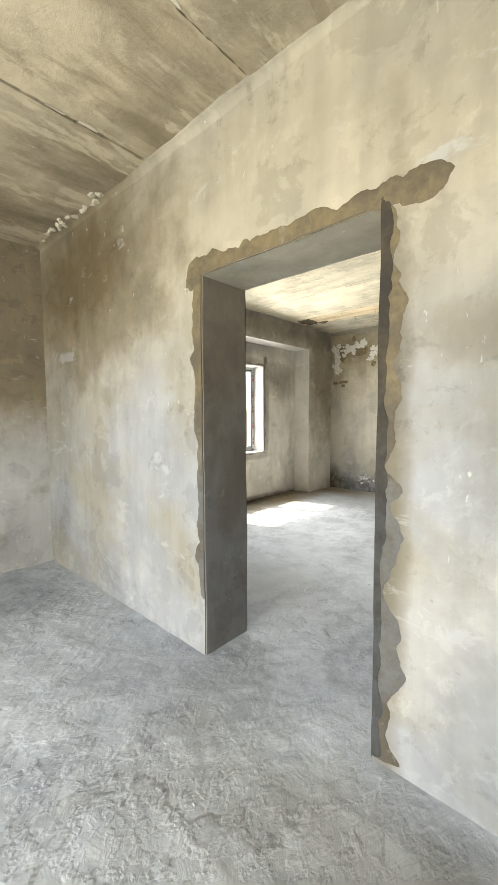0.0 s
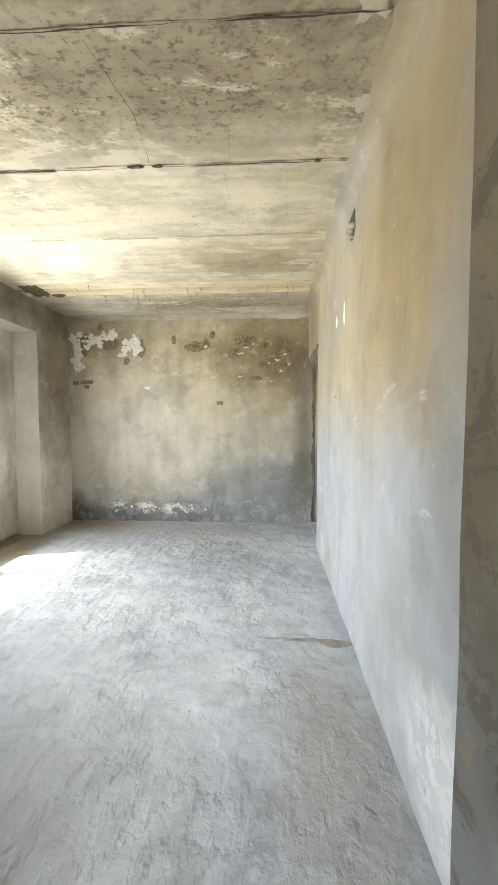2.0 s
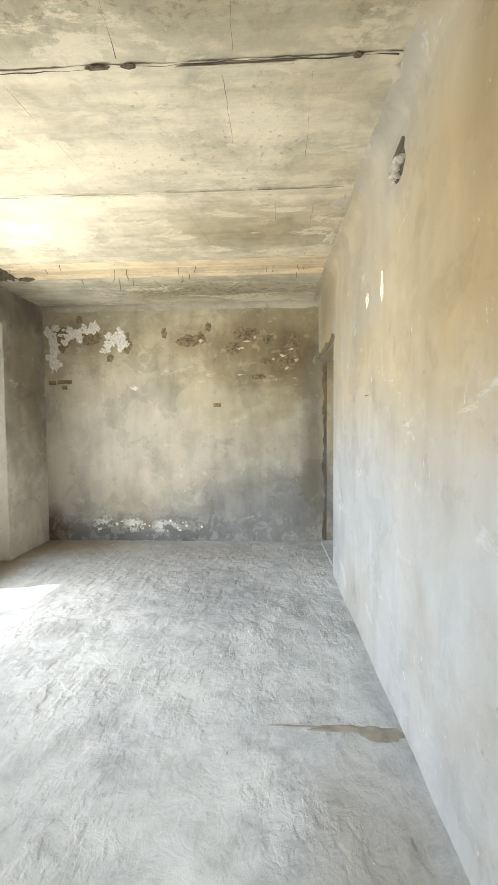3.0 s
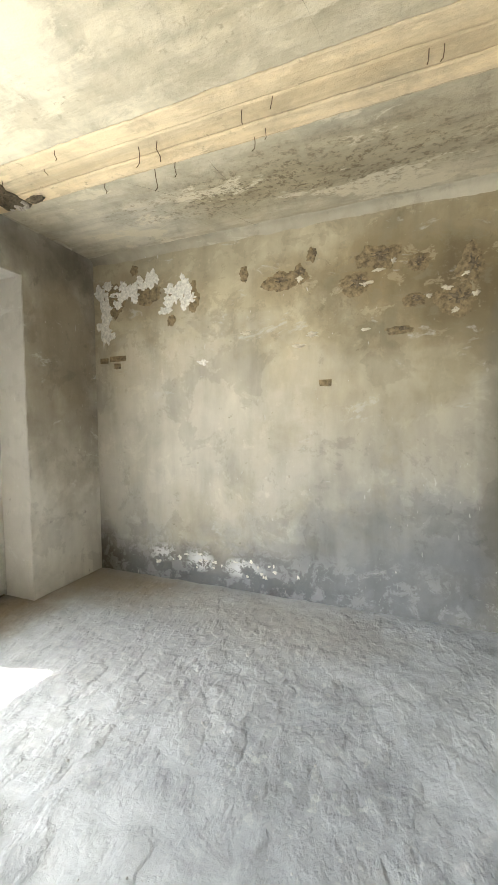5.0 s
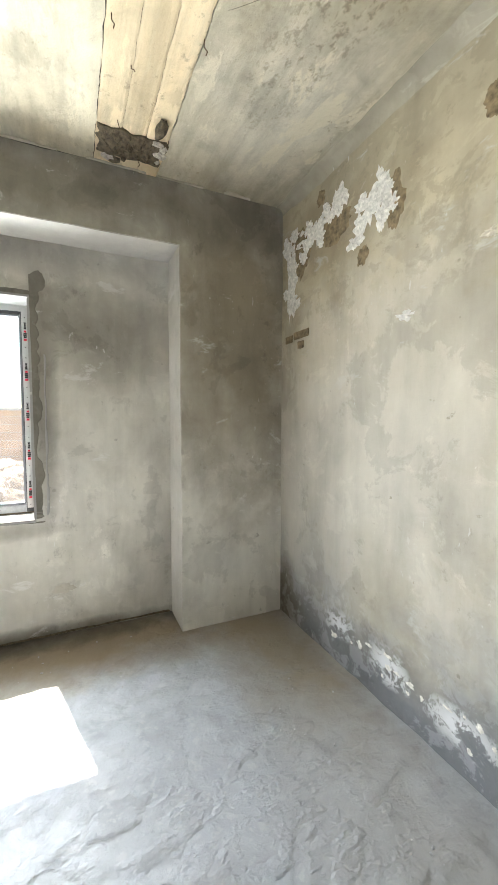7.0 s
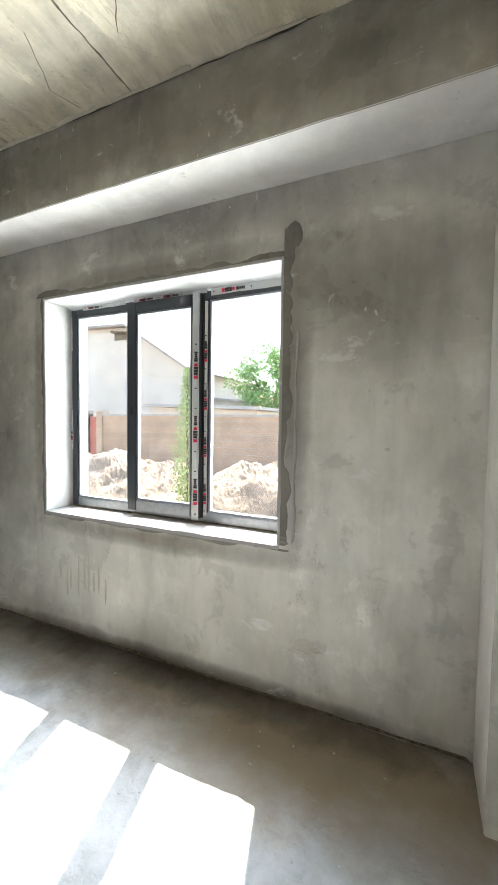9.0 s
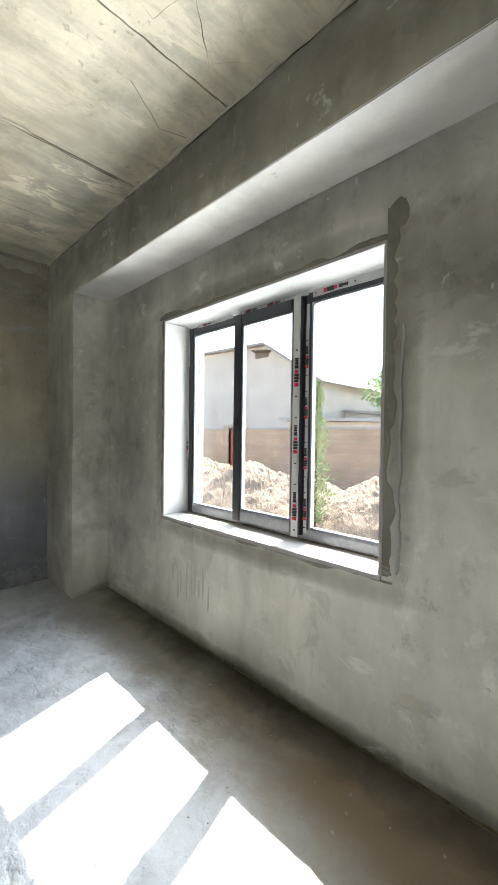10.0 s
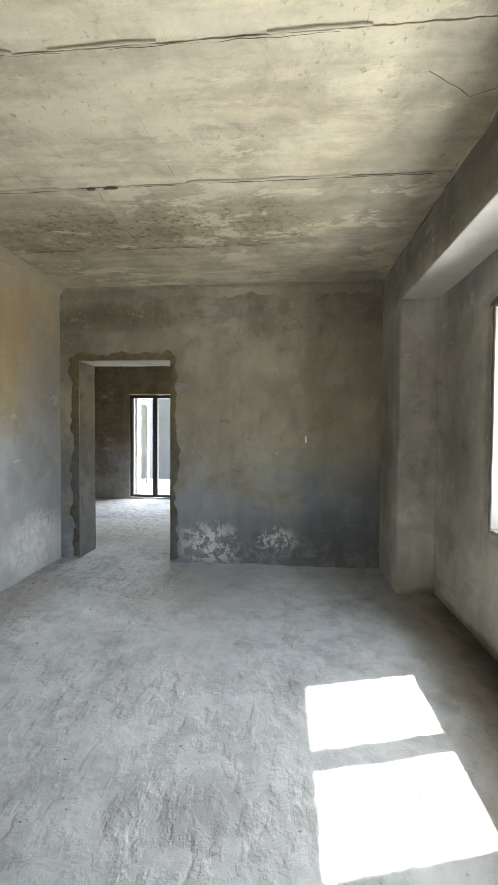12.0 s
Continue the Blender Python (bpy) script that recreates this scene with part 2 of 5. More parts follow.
def damp(name, low, high, dark, shift, edge=0.5):
    """Smeared damp mortar: two tones by height, with dark wet blotches and pale scrapes."""
    m, n, l, b = mat(name, 0.85)
    base = mixc(n, l, height(n, l, 0.9, 1.7, 0.4, shift), low, high)
    for sc, lo, hi, f, sh in ((2.6, edge - 0.06, edge + 0.10, 0.9, 1), (8.0, 0.48, 0.64, 0.55, 6)):
        wet = tex(n, l, "noise", sc, 7, 0.66, shift=shift + sh, warp=(sc, 0.15))
        base = mixc(n, l, ramp(n, l, wet, [(lo, (0,)), (hi, (f,))]), base, dark)
    grain = tex(n, l, "noise", 32, 6, 0.7, shift=shift + 9)
    base = mixc(n, l, 0.9, base, ramp(n, l, grain, [(0.3, (0.82,)), (0.5, (1.0,)), (0.7, (1.15,))]), "MULTIPLY")
    rub = tex(n, l, "noise", 9, 8, 0.72, shift=shift + 12, stretch=(1, 1, 0.5), warp=(6, 0.1))
    base = mixc(n, l, ramp(n, l, rub, [(0.62, (0,)), (0.68, (0.55,))]), base, tuple(min(0.5, c * 2.2) for c in low))
    l.new(base, b.inputs["Base Color"])
    bump(n, l, b, [(rub, 0.3, 0.008), (grain, 0.25, 0.003)])
    return m


m_damp = damp("damp_repair_plaster", (0.12, 0.12, 0.118), (0.17, 0.13, 0.068), (0.085, 0.07, 0.048), 31.0)
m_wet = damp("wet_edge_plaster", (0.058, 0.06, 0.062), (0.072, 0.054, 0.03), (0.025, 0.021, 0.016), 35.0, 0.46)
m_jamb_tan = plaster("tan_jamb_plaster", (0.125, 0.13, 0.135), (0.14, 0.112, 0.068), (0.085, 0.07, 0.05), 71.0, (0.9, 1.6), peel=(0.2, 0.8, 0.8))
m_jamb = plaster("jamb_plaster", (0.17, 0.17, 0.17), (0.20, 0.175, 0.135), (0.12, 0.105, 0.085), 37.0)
m_white = plaster("white_reveal_plaster", (0.345, 0.34, 0.33), (0.345, 0.34, 0.325), (0.30, 0.29, 0.28), 41.0, blotch=0.3)
m_grey_repair = plaster("grey_repair_plaster", (0.24, 0.225, 0.19), (0.22, 0.205, 0.175), (0.15, 0.138, 0.118), 57.0)
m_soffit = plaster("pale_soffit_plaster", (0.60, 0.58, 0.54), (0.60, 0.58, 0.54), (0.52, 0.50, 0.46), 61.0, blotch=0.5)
m_pale_wall = plaster("pale_wall_head_plaster", (0.36, 0.33, 0.265), (0.38, 0.345, 0.27), (0.28, 0.25, 0.19), 53.0, blotch=0.9)
m_pale = plaster("pale_dry_plaster", (0.52, 0.49, 0.42), (0.55, 0.50, 0.40), (0.46, 0.42, 0.34), 51.0, blotch=0.6)


def concrete_ceiling(name, tint, dark, shift, stretch, stains_and_shade=()):
    m, n, l, b = mat(name, 0.93)
    ge = n.new("ShaderNodeNewGeometry")
    isl = ramp(n, l, ge.outputs["Random Per Island"], [(0.0, (0.86,)), (1.0, (1.12,))])
    big = tex(n, l, "noise", 0.8, 6, 0.65, stretch=stretch, shift=shift, warp=(1.5, 0.5))
    base = mixc(n, l, ramp(n, l, big, [(0.44, (0,)), (0.58, (0.9,))]), tint, dark)
    worn = None
    for k, (c, r, col, f) in enumerate(stains_and_shade):
        zm = zone_mask(n, l, c, r, shift + 5 * k)
        base = mixc(n, l, math2(n, l, "MULTIPLY", zm, f), base, col)
        if k < 2:
            worn = math2(n, l, "ADD", worn, zm) if worn else zm
    base = mixc(n, l, 1.0, base, isl, "MULTIPLY")
    mid = tex(n, l, "noise", 3.6, 8, 0.68, shift=shift + 4, warp=(3, 0.3))
    base = mixc(n, l, 0.9, base, ramp(n, l, mid, [(0.3, (0.68,)), (0.5, (1.0,)), (0.7, (1.2,))]), "MULTIPLY")
    drag = tex(n, l, "noise", 7.0, 7, 0.62, stretch=(stretch[0] * 0.4, stretch[1] * 1.2, 1), shift=shift + 22, warp=(1.5, 0.15))
    base = mixc(n, l, 0.8, base, ramp(n, l, drag, [(0.34, (0.80,)), (0.5, (1.0,)), (0.66, (1.12,))]), "MULTIPLY")
    skin = tex(n, l, "noise", 2.4, 11, 0.70, stretch=(stretch[0] * 1.3, stretch[1], 1), shift=shift + 33, warp=(2.5, 0.3))
    base = mixc(n, l, ramp(n, l, skin, [(0.54, (0,)), (0.59, (0.42,))]), base, tuple(c * 0.82 for c in dark))
    base = mixc(n, l, ramp(n, l, skin, [(0.41, (0.8,)), (0.45, (0,))]), base, tuple(min(0.78, c * 1.13) for c in tint))
    pits = tex(n, l, "noise", 26, 5, 0.7, shift=shift)
    zone = ramp(n, l, tex(n, l, "noise", 1.6, 3, 0.5, shift=shift + 9), [(0.50, (0,)), (0.62, (1,))])
    pf = math2(n, l, "MULTIPLY", ramp(n, l, pits, [(0.58, (0,)), (0.66, (0.45,))]), zone)
    if worn:
        fleck = tex(n, l, "noise", 27, 8, 0.74, shift=shift + 2, stretch=(0.8, 1.1, 1))
        pf = math2(n, l, "MAXIMUM", pf, math2(n, l, "MULTIPLY", ramp(n, l, fleck, [(0.515, (0,)), (0.60, (0.85,))]), worn))
    base = mixc(n, l, pf, base, (0.13, 0.10, 0.06))
    l.new(base, b.inputs["Base Color"])
    bump(n, l, b, [(mid, 0.5, 0.02), (skin, 0.4, 0.012), (pits, 0.4, 0.006), (tex(n, l, "noise", 140, 3), 0.2, 0.002)])
    return m


m_ceil = concrete_ceiling("slab_concrete", (0.575, 0.52, 0.40), (0.455, 0.40, 0.29), 3.0, (0.5, 1.4, 1), [((-1.8, 6.48, 3.08), (1.7, 0.38, 1), (0.36, 0.305, 0.20), 0.85), ((-1.7, 3.15, 3.08), (2.0, 0.5, 1), (0.36, 0.30, 0.20), 0.85), ((-3.7, 3.6, 3.08), (0.3, 1.6, 1), (0.36, 0.33, 0.27), 0.8), ((-3.0, 5.1, 3.08), (1.2, 0.4, 1), (0.58, 0.545, 0.45), 0.6), ((-1.3, 5.15, 3.08), (1.4, 0.5, 1), (0.30, 0.25, 0.158), 0.85), ((-3.3, 6.55, 3.08), (0.8, 0.45, 1), (0.64, 0.60, 0.50), 0.8), ((-1.2, 2.4, 3.08), (1.0, 0.35, 1), (0.46, 0.40, 0.28), 0.8)])
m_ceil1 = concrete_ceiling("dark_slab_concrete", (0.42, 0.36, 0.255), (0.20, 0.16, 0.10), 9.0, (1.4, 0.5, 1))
m_strip = concrete_ceiling("cast_strip_concrete", (0.68, 0.56, 0.38), (0.60, 0.47, 0.29), 14.0, (0.4, 2.0, 1))


def floor_concrete():
    m, n, l, b = mat("rough_floor_concrete", 0.95)
    big = tex(n, l, "noise", 0.8, 7, 0.62, warp=(1.2, 0.6))
    base = ramp(n, l, big, [(0.36, (0.31, 0.338, 0.38)), (0.5, (0.42, 0.455, 0.505)), (0.64, (0.50, 0.535, 0.58))])
    mid = tex(n, l, "noise", 5.0, 8, 0.68, shift=4, warp=(4, 0.3))
    base = mixc(n, l, 0.8, base, ramp(n, l, mid, [(0.34, (0.74,)), (0.5, (1.0,)), (0.66, (1.14,))]), "MULTIPLY")
    zone = ramp(n, l, tex(n, l, "noise", 1.3, 5, 0.6, shift=12), [(0.38, (0.18,)), (0.62, (1.0,))])
    zone = math2(n, l, "MAXIMUM", zone, zone_mask(n, l, (-2.5, 5.95, 0), (1.7, 1.1, 1), 91))
    crumb = tex(n, l, "noise", 15, 5, 0.58, shift=6, stretch=(1, 0.8, 1))
    dent = tex(n, l, "noise", 6.5, 4, 0.5, shift=19, stretch=(1.2, 0.75, 1))
    rough_bit = math2(n, l, "MULTIPLY", ramp(n, l, crumb, [(0.50, (0,)), (0.58, (0.5,)), (0.70, (1,))]), zone)
    trod = math2(n, l, "MULTIPLY", ramp(n, l, dent, [(0.50, (0,)), (0.57, (0.8,)), (0.70, (1,))]), zone)
    base = mixc(n, l, math2(n, l, "MULTIPLY", trod, 0.26), base, (0.20, 0.205, 0.21))
    base = mixc(n, l, math2(n, l, "MULTIPLY", ramp(n, l, crumb, [(0.62, (0,)), (0.67, (0.35,))]), zone), base, (0.27, 0.275, 0.28))
    base = mixc(n, l, math2(n, l, "MULTIPLY", ramp(n, l, crumb, [(0.36, (0.5,)), (0.41, (0,))]), zone), base, (0.55, 0.575, 0.60))
    grit = ramp(n, l, tex(n, l, "noise", 70, 4, 0.7), [(0.62, (0,)), (0.70, (0.4,))])
    base = mixc(n, l, grit, base, (0.27, 0.265, 0.26))
    # third zone, near black, is wall-foot shade put into the floor's colour
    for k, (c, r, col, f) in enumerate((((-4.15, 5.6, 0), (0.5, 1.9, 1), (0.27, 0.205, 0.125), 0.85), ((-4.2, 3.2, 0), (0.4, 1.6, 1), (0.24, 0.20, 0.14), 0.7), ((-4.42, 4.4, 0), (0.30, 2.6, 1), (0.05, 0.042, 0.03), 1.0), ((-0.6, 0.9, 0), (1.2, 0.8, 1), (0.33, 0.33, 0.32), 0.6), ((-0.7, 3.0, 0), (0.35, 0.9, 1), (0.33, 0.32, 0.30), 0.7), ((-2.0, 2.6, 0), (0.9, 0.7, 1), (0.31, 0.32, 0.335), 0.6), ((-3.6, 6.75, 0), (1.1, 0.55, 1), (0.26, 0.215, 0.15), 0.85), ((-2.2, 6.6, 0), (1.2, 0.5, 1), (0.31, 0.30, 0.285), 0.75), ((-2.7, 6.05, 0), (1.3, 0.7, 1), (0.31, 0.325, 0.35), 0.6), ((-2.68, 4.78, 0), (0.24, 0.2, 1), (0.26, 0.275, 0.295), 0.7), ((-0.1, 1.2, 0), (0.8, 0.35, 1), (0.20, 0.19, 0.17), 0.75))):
        base = mixc(n, l, math2(n, l, "MULTIPLY", zone_mask(n, l, c, r, 3 + 7 * k), f), base, col)
    l.new(base, b.inputs["Base Color"])
    bump(n, l, b, [(mid, 0.4, 0.03), (trod, 0.4, 0.020), (rough_bit, 0.42, 0.014), (tex(n, l, "noise", 60, 6, 0.7), 0.35, 0.005)])
    return m


m_floor = floor_concrete()


def simple(name, col, rough, metal=0.0, var=0.15, scale=12.0, relief=0.0):
    m, n, l, b = mat(name, rough, metal)
    t = tex(n, l, "noise", scale, 5, 0.6)
    lo, hi = tuple(c * (1 - var) for c in col), tuple(min(1.0, c * (1 + var)) for c in col)
    l.new(ramp(n, l, t, [(0.3, lo), (0.7, hi)]), b.inputs["Base Color"])
    r = ramp(n, l, tex(n, l, "noise", scale * 2.3, 4, 0.6, shift=5), [(0.3, (max(0.02, rough - 0.08),)), (0.7, (min(1.0, rough + 0.08),))])
    l.new(r, b.inputs["Roughness"])
    if relief:
        bump(n, l, b, [(t, 0.6, relief)])
    return m


m_anthracite = simple("anthracite_profile", (0.028, 0.032, 0.040), 0.38, var=0.1, scale=40)
m_gasket = simple("rubber_gasket", (0.012, 0.012, 0.013), 0.6)
# brightened grey: daylight caught by the bottom rails is put into this colour
m_alu_lit = simple("grey_lit_profile", (0.22, 0.235, 0.26), 0.35, 0.3, scale=30)
m_film = simple("protective_film", (0.50, 0.51, 0.505), 0.35, var=0.06, scale=18)
m_red = simple("red_print", (0.62, 0.02, 0.05), 0.45, var=0.05)
m_ink = simple("black_print", (0.02, 0.02, 0.022), 0.5, var=0.05)
m_pvc = simple("white_profile", (0.74, 0.75, 0.76), 0.4, var=0.05, scale=20)
m_foam = simple("mounting_foam", (0.78, 0.74, 0.62), 0.9, var=0.12, scale=30, relief=0.02)
m_rust = simple("rusty_steel", (0.11, 0.06, 0.03), 0.85, 0.2, var=0.4, scale=60, relief=0.001)
m_hole_or_shade = simple("dark_concrete_and_shade", (0.125, 0.098, 0.062), 0.95, var=0.6, scale=35, relief=0.03)
m_salt = simple("flaking_lime", (0.70, 0.68, 0.635), 0.95, var=0.3, scale=45, relief=0.02)
m_brown = simple("exposed_brown_brick", (0.20, 0.15, 0.085), 0.95, var=0.55, scale=30, relief=0.03)
m_crack = simple("joint_shadow_mortar", (0.06, 0.05, 0.035), 0.95, var=0.4, scale=40)
m_box = simple("socket_box_mortar", (0.50, 0.46, 0.40), 0.9, var=0.3, scale=40, relief=0.02)


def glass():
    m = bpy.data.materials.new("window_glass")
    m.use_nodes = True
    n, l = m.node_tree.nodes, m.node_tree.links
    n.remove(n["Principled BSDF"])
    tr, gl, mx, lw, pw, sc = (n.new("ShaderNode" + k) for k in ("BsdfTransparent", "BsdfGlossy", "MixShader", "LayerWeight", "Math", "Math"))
    # outdoor brightness is lowered in this tint; sunlight passes the window undimmed
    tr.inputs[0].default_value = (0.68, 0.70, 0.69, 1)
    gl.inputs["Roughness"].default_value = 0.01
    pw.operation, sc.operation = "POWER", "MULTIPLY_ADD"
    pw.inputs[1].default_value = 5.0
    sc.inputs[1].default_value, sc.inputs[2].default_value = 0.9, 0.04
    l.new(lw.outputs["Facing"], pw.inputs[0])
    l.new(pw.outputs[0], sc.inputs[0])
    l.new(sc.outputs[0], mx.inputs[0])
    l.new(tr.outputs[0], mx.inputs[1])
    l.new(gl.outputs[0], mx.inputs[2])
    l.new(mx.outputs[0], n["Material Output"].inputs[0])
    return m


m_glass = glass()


# ---- builders ----
def finish(name, bm, material, parent=None, label="", smooth=False):
    me = bpy.data.meshes.new(name)
    bmesh.ops.recalc_face_normals(bm, faces=bm.faces)
    if smooth:
        for f in bm.faces:
            f.smooth = True
    bm.to_mesh(me)
    bm.free()
    me.materials.append(material)
    ob = new(name, me)
    if parent:
        ob.parent = parent
    if label:
        ob["label"] = label
    return ob


def part(name, bm, material, parent, label="", smooth=False):
    return finish(name, bm, material, parent, label, smooth)


def group(name, label, category, at=(0, 0, 0), kind="", grp=""):
    e = new(name)
    e.matrix_world = Matrix.Translation(at)
    return tagged(e, label, category, grp, kind)


def put(parent_ob, *obs):
    """Keep world placement under a moved Empty."""
    bpy.context.view_layer.update()
    for o in obs:
        o.matrix_parent_inverse = Matrix.Translation(-parent_ob.location)


def box(bm, lo, hi, bev=0.0):
    vs = [bm.verts.new((x, y, z)) for x in (lo[0], hi[0]) for y in (lo[1], hi[1]) for z in (lo[2], hi[2])]
    fs = [bm.faces.new([vs[i] for i in q]) for q in ((0, 1, 3, 2), (4, 6, 7, 5), (0, 4, 5, 1), (2, 3, 7, 6), (0, 2, 6, 4), (1, 5, 7, 3))]
    if bev:
        es = {e for f in fs for e in f.edges}
        bmesh.ops.bevel(bm, geom=list(es), offset=bev, segments=2, affect="EDGES")
    return bm


def boxes(*specs, bev=0.0):
    bm = bmesh.new()
    for lo, hi in specs:
        box(bm, lo, hi, bev)
    return bm


def lines(a, b, cuts, step):
    marks = sorted({a, b, *[c for c in cuts if a < c < b]})
    out = []
    for p, q in zip(marks, marks[1:]):
        k = max(1, round((q - p) / step))
        out += [p + (q - p) * i / k for i in range(k)]
    return out + [b]


def slab(axis, u, v, w, holes=(), step=0.09, wobble=0.005, round_edge=0.008):
    """A wall or slab with holes through it. axis: its normal; u, v: spans along the two other axes in xyz order; w: span along the normal."""
    bm = bmesh.new()
    us = lines(*u, [h[i] for h in holes for i in (0, 1)], step)
    vs = lines(*v, [h[i] for h in holes for i in (2, 3)], step)

    def place(a, b, c):
        return {"x": (c, a, b), "y": (a, c, b), "z": (a, b, c)}[axis]

    def solid(i, j):
        if not (0 <= i < len(us) - 1 and 0 <= j < len(vs) - 1):
            return False
        mu, mv = (us[i] + us[i + 1]) / 2, (vs[j] + vs[j + 1]) / 2
        return not any(h[0] < mu < h[1] and h[2] < mv < h[3] for h in holes)

    grid = {}

    def vert(i, j, k):
        if (i, j, k) not in grid:
            grid[i, j, k] = bm.verts.new(place(us[i], vs[j], w[k]))
        return grid[i, j, k]

    edge = []
    for i in range(len(us) - 1):
        for j in range(len(vs) - 1):
            if not solid(i, j):
                continue
            for k in (0, 1):
                bm.faces.new([vert(i, j, k), vert(i + 1, j, k), vert(i + 1, j + 1, k), vert(i, j + 1, k)])
            for di, dj, p, q in ((-1, 0, (i, j), (i, j + 1)), (1, 0, (i + 1, j), (i + 1, j + 1)), (0, -1, (i, j), (i + 1, j)), (0, 1, (i, j + 1), (i + 1, j + 1))):
                if not solid(i + di, j + dj):
                    bm.faces.new([vert(*p, 0), vert(*q, 0), vert(*q, 1), vert(*p, 1)])
                    inner = 0 <= i + di < len(us) - 1 and 0 <= j + dj < len(vs) - 1
                    if inner:
                        edge.append((p, q))
    bmesh.ops.recalc_face_normals(bm, faces=bm.faces)
    if round_edge and edge:
        pick = []
        for p, q in edge:
            for k in (0, 1):
                e = bm.edges.get((vert(*p, k), vert(*q, k)))
                if e:
                    pick.append(e)
        bmesh.ops.bevel(bm, geom=list(set(pick)), offset=round_edge, segments=2, affect="EDGES")
    if wobble:
        for p in bm.verts:
            p.co += noise.noise_vector(p.co * 2.3) * wobble + noise.noise_vector(p.co * 9.0) * wobble * 0.35
    return bm


def uneven(p, wobble=0.005):
    """The same unevenness as the walls have, for what lies on them."""
    return p + noise.noise_vector(p * 2.3) * wobble + noise.noise_vector(p * 9.0) * wobble * 0.35


def structure(name, bm, material, label, category, smooth=False):
    return tagged(finish(name, bm, material, smooth=smooth), label, category, kind="structure")


# ---- the building ----
NORTH, SOUTH_IN, SOUTH_OUT, EAST, PIER, NICHE, TOP = 7.0, 1.965, 1.585, -0.44, -4.05, -4.38, 3.085

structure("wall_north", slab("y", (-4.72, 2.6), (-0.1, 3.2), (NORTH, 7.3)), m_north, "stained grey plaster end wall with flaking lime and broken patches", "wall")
wall_e = structure("wall_east", slab("x", (SOUTH_IN, NORTH), (-0.1, 3.2), (EAST, 0.0), [(5.91, 7.2, -0.2, 2.343)]), m_east, "smooth grey plaster side wall, warm brown above", "wall")
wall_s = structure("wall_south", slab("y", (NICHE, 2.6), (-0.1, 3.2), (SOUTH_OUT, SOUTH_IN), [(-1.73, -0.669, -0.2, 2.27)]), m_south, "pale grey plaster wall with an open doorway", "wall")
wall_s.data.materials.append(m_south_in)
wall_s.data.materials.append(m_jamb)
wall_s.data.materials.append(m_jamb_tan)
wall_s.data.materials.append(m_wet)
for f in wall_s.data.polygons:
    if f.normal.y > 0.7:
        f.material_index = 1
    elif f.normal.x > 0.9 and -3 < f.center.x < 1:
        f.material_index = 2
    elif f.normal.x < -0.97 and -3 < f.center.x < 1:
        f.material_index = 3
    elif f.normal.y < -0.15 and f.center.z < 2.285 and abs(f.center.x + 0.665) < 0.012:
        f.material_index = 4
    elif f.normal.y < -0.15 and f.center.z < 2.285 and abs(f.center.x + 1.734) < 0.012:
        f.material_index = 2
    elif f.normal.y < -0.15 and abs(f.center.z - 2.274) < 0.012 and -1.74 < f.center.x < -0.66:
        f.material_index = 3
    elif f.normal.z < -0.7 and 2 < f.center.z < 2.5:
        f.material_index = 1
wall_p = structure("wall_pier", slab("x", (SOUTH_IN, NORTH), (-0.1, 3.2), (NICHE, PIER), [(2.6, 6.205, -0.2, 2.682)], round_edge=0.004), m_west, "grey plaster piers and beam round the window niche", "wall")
# underside and north cheek take the paler tone, picked by face direction
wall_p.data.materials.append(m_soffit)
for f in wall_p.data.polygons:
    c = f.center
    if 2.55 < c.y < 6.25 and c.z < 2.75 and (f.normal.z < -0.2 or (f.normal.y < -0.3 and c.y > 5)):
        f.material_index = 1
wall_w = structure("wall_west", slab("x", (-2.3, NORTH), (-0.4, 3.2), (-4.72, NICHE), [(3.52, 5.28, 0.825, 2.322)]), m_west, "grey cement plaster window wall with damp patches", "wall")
structure("wall_west_outer", slab("x", (-2.3, 7.3), (-0.4, 3.3), (-4.78, -4.72), [(3.51, 5.29, 0.78, 2.36)], step=0.4, wobble=0), m_white, "pale rendered outer face of the house wall", "wall")
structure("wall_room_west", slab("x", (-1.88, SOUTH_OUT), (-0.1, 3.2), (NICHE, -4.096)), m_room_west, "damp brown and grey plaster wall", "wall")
structure("wall_room_east", slab("x", (-1.88, SOUTH_OUT), (-0.1, 3.2), (1.35, 1.6)), m_room1_shaded, "damp grey plaster wall, shade put into its colour", "wall")
structure("wall_room_south", slab("y", (NICHE, 1.6), (-0.1, 3.2), (-2.2, -1.88), [(-2.40, 0.30, 0.03, 2.26)]), m_room1_shaded, "grey plaster wall with a balcony door, backlit shade in its colour", "wall")
structure("wall_hall_east", slab("x", (SOUTH_IN, NORTH), (-0.1, 3.2), (2.45, 2.6), step=0.3), m_room1_shaded, "unlit plaster wall beyond the glazed door", "wall")


def floor_z(x, y):
    p = Vector((x, y, 0))
    z = 0.010 * noise.noise(p * 1.3) + 0.007 * noise.noise(p * 5) + 0.007 * max(0.0, noise.noise(p * 11 + Vector((7, 3, 1))) - 0.1)
    zone = max(0.0, min(1.0, 0.5 + 1.6 * noise.noise(p * 0.8 + Vector((3, 9, 0)))))
    return z + zone * 0.020 * max(0.0, noise.noise(p * 17 + Vector((1, 5, 2))) - 0.12) - 0.003


